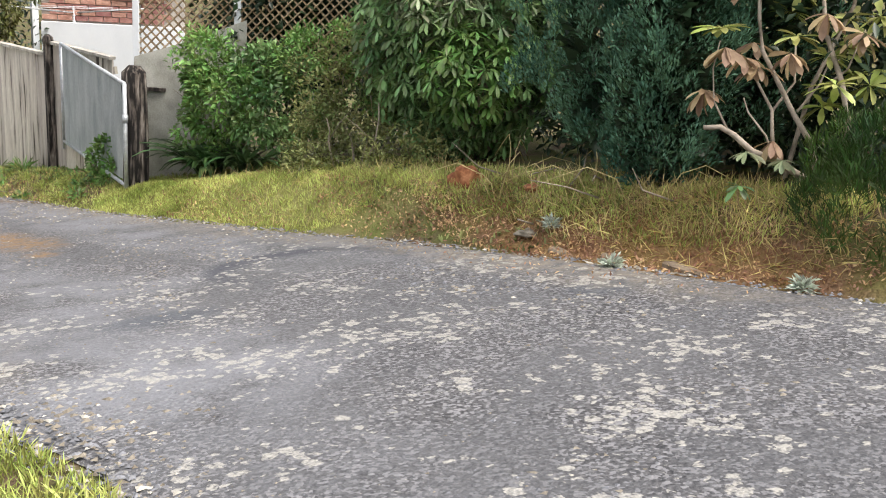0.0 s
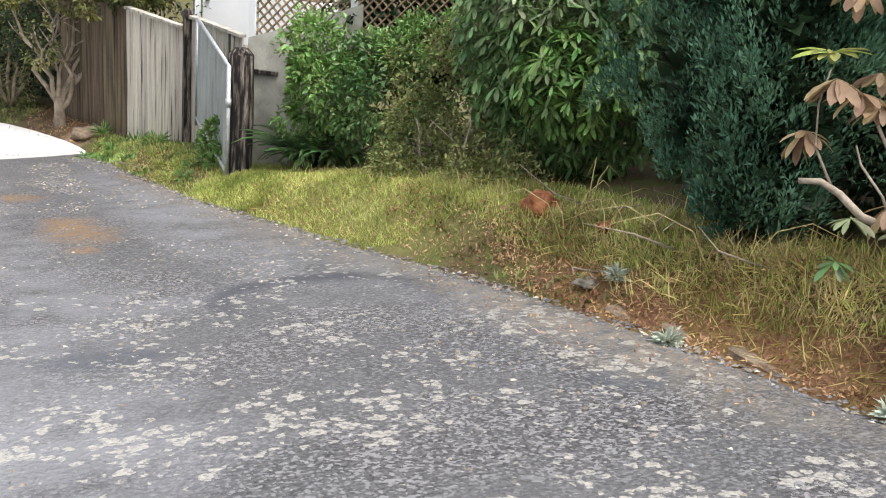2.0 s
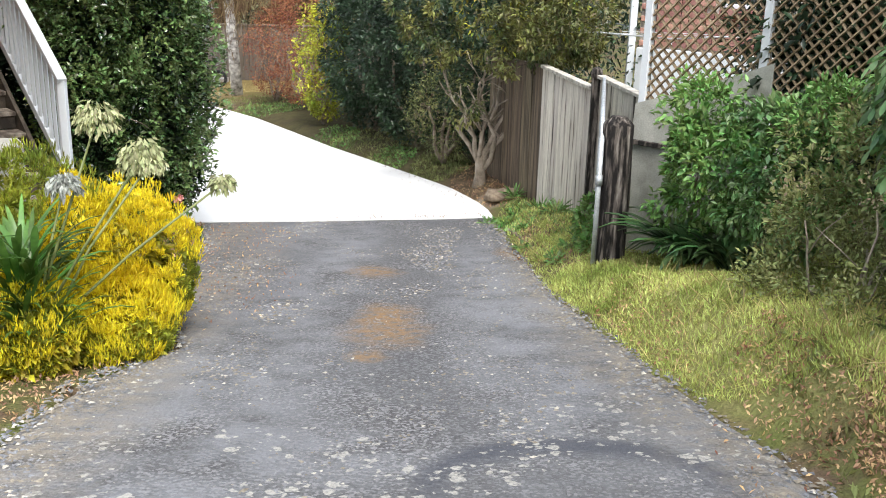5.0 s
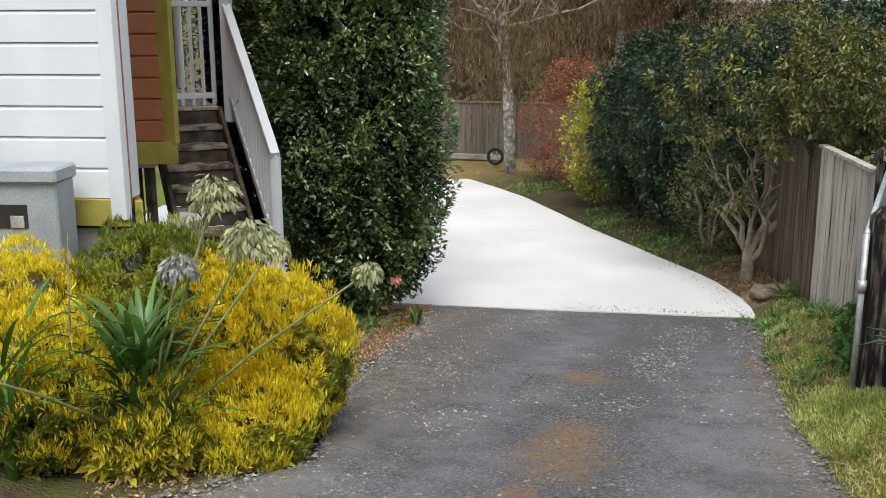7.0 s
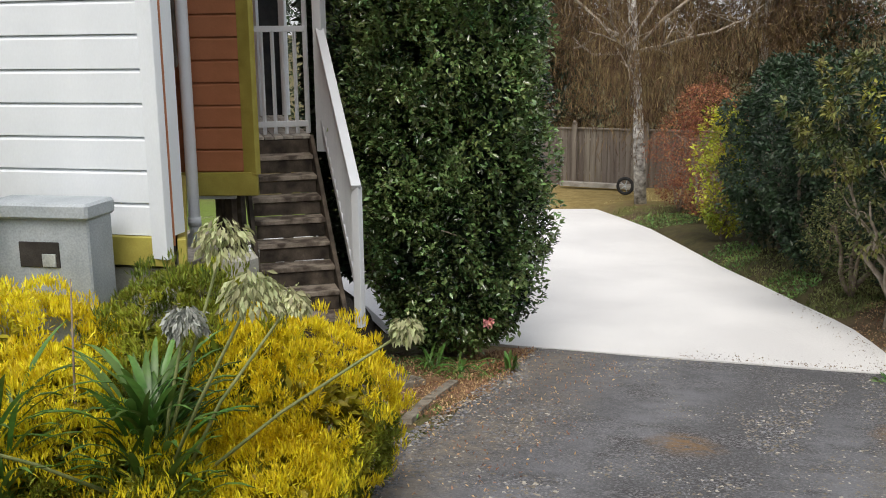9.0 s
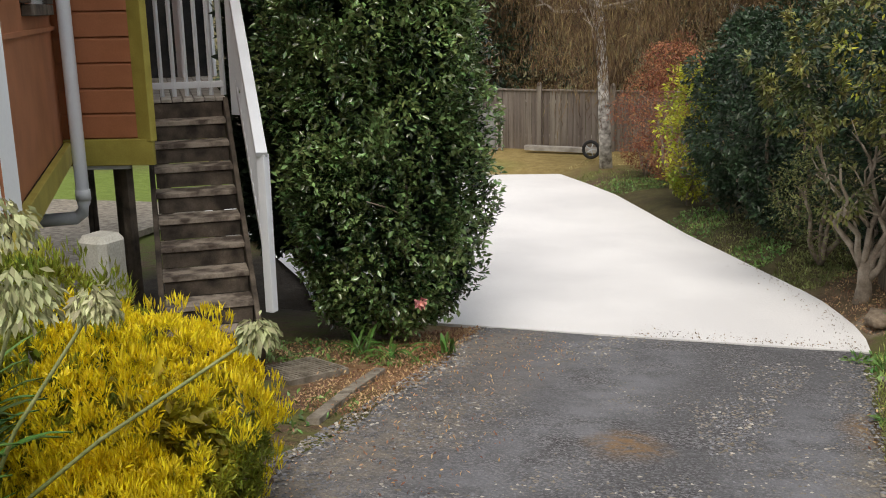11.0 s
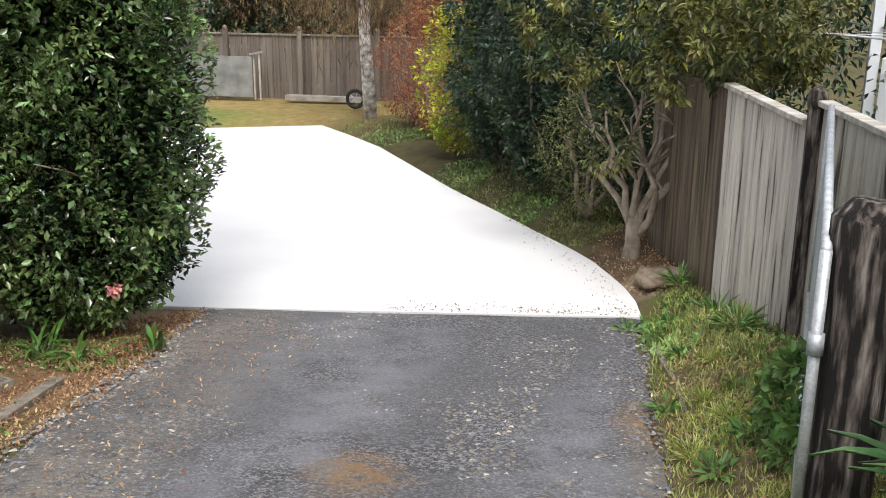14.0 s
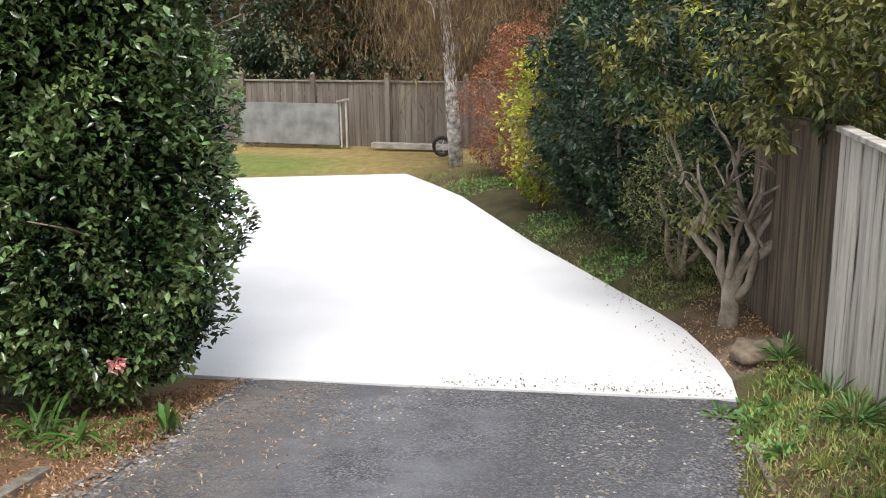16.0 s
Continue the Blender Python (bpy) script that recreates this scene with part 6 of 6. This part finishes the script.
def build_small():
    st = thing("bollard", -2.7, 7.76, 0.95, "stout weathered timber post with a chamfered top", "post")
    bm = bmesh.new()
    box(bm, (0, 0, -0.2), (0, 0, 1.12), 0.2, 0.2, up=(0, 1, 0), bevel=0.035)
    part("post", bm, M_CEMENT, st)
    mb = thing("meter_box", -3.13, 6.68, 1.1, "grey steel utility box with a small dark window", "meter box")
    bar("body", (-0.3, 0.0, 0.68), (0.3, 0.0, 0.68), 0.25, 1.36, M_GREY, mb, bevel=0.01)
    bar("lid", (-0.32, -0.01, 1.4), (0.32, -0.01, 1.4), 0.3, 0.09, M_GREY, mb, bevel=0.015)
    bar("window", (-0.12, -0.128, 1.16), (0.12, -0.128, 1.16), 0.01, 0.14, M_BLACK, mb, "dark reading window", bevel=0.003)
    bar("dial", (0.02, -0.136, 1.13), (0.1, -0.136, 1.13), 0.01, 0.07, M_GALV, mb, "small meter face", bevel=0.002)
    mb.rotation_euler = (0, 0, 0.27)
    p, v = clumps((-3.45, 6.1, 2.6), (0.14, 0.2, 0.7), 40, 0.12, 3200, 301, 0.3, 1.2)
    shrub("climber", "light green leafy climber against the white wall", "plant", -3.45, 6.1, 0, [(p, v, 0.05, 0.03, M_BRIGHT, "foliage", 0.1, 0.7)])
    p, v = clumps((-3.15, 5.75, 1.85), (0.3, 0.3, 0.35), 40, 0.1, 4600, 302, 0.3, 1.2)
    shrub("herb_clump", "grey-green small-leaved bush at the foot of the meter box", "plant", -3.15, 5.75, 0, [(p, v, 0.045, 0.016, M_RHODO, "foliage", 0.0, 0.7)])
    # at the far lawn
    pn = thing("leaning_panel", -10.1, 28.1, -0.45, "grey sheet panel with a timber end frame leaning by the fence", "panel")
    bar("sheet", (-1.4, 0, 0.5), (1.25, 0, 0.5), 0.03, 0.98, M_PANEL, pn)
    for x in (1.28, 1.42):
        bar("frame", (x, 0.05, -0.05), (x, 0.05, 1.05), 0.04, 0.05, M_DECK, pn, up=(0, 1, 0))
    bar("frame", (1.2, -0.02, 1.04), (1.5, 0.06, 1.1), 0.05, 0.05, M_DECK, pn)
    tm = bar("timber_sleeper", (-8.0, 28.1, -0.4), (-5.9, 28.1, -0.4), 0.2, 0.12, M_DECK)
    tagged(tm, "weathered timber lying along the foot of the fence", "timber")
    wh = thing("wheel", -5.9, 27.0, -0.22, "old dark wheel leaning beside the birch", "wheel")
    bm = bmesh.new()
    tube_mesh(bm, [(0.19 * math.cos(a), 0, 0.19 * math.sin(a)) for a in np.linspace(0, math.tau, 25)], [0.04] * 25, 8)
    part("tyre", bm, M_RUBBER, wh, "", True)
    for k in range(5):
        a = k * math.tau / 5
        tube("spoke", [(0, 0, 0), (0.17 * math.cos(a), 0, 0.17 * math.sin(a))], 0.012, M_GALV, wh, sides=6)
    cl = thing("clothesline", 3.2, 15.0, 0, "rotary clothesline arms and wires showing over the fence", "clothesline")
    tube("mast", [(0.3, 0.4, 0), (0.3, 0.4, 2.3)], 0.03, M_GALV, cl)
    for e in ((-1.1, -0.4), (1.6, 1.2), (1.1, -0.5), (-0.5, 1.4)):
        tube("arm", [(0.3, 0.4, 2.2), (e[0], e[1], 2.35)], 0.012, M_GALV, cl, sides=6)
    for a, b in (((-1.1, -0.4), (1.1, -0.5)), ((-1.1, -0.4), (-0.5, 1.4)), ((-0.5, -0.1), (0.7, -0.2))):
        tube("wire", [(a[0], a[1], 2.33), (b[0], b[1], 2.33)], 0.004, M_WHITE, cl, sides=5)
    # dead twigs on the verge
    rng = random.Random(3)
    for k in range(16):
        x, y = rng.uniform(2.45, 2.8), rng.uniform(2.7, 4.3)
        z = ground_z(x, y)
        u, h = rng.uniform(-0.25, 0.25), rng.uniform(0.12, 0.3)
        st = tube("dry_stalk", [(0, 0, 0), (u * 0.3, 0.12, h * 0.8), (u * 0.7, 0.3, h), (u, 0.52, h * 0.6), (u * 1.1, 0.66, h * 0.2)], [0.004, 0.0035, 0.003, 0.0025, 0.002], M_DRY, None, sides=5)
        st.location = (x, y, z)
        st.rotation_euler = (0, 0, rng.uniform(-2.5, 0.8))
        tagged(st, "long arching bleached grass stalk", "dry stalk", "dry stalks")
    for k in range(7):
        x, y = rng.uniform(2.35, 2.9), rng.uniform(2.4, 4.4)
        z = ground_z(x, y)
        tw = tube("twig", [(0, 0, 0.02), (0.12, 0.22, 0.1), (0.18 + rng.uniform(-0.1, 0.1), 0.5, rng.uniform(0.12, 0.3))], [0.007, 0.005, 0.002], M_PALEBARK, None, sides=5)
        tw.location = (x, y, z)
        tw.rotation_euler = (0, 0, rng.uniform(0, 6))
        tagged(tw, "dry bleached twig lying in the grass", "twig", "dead twigs")


build_small()
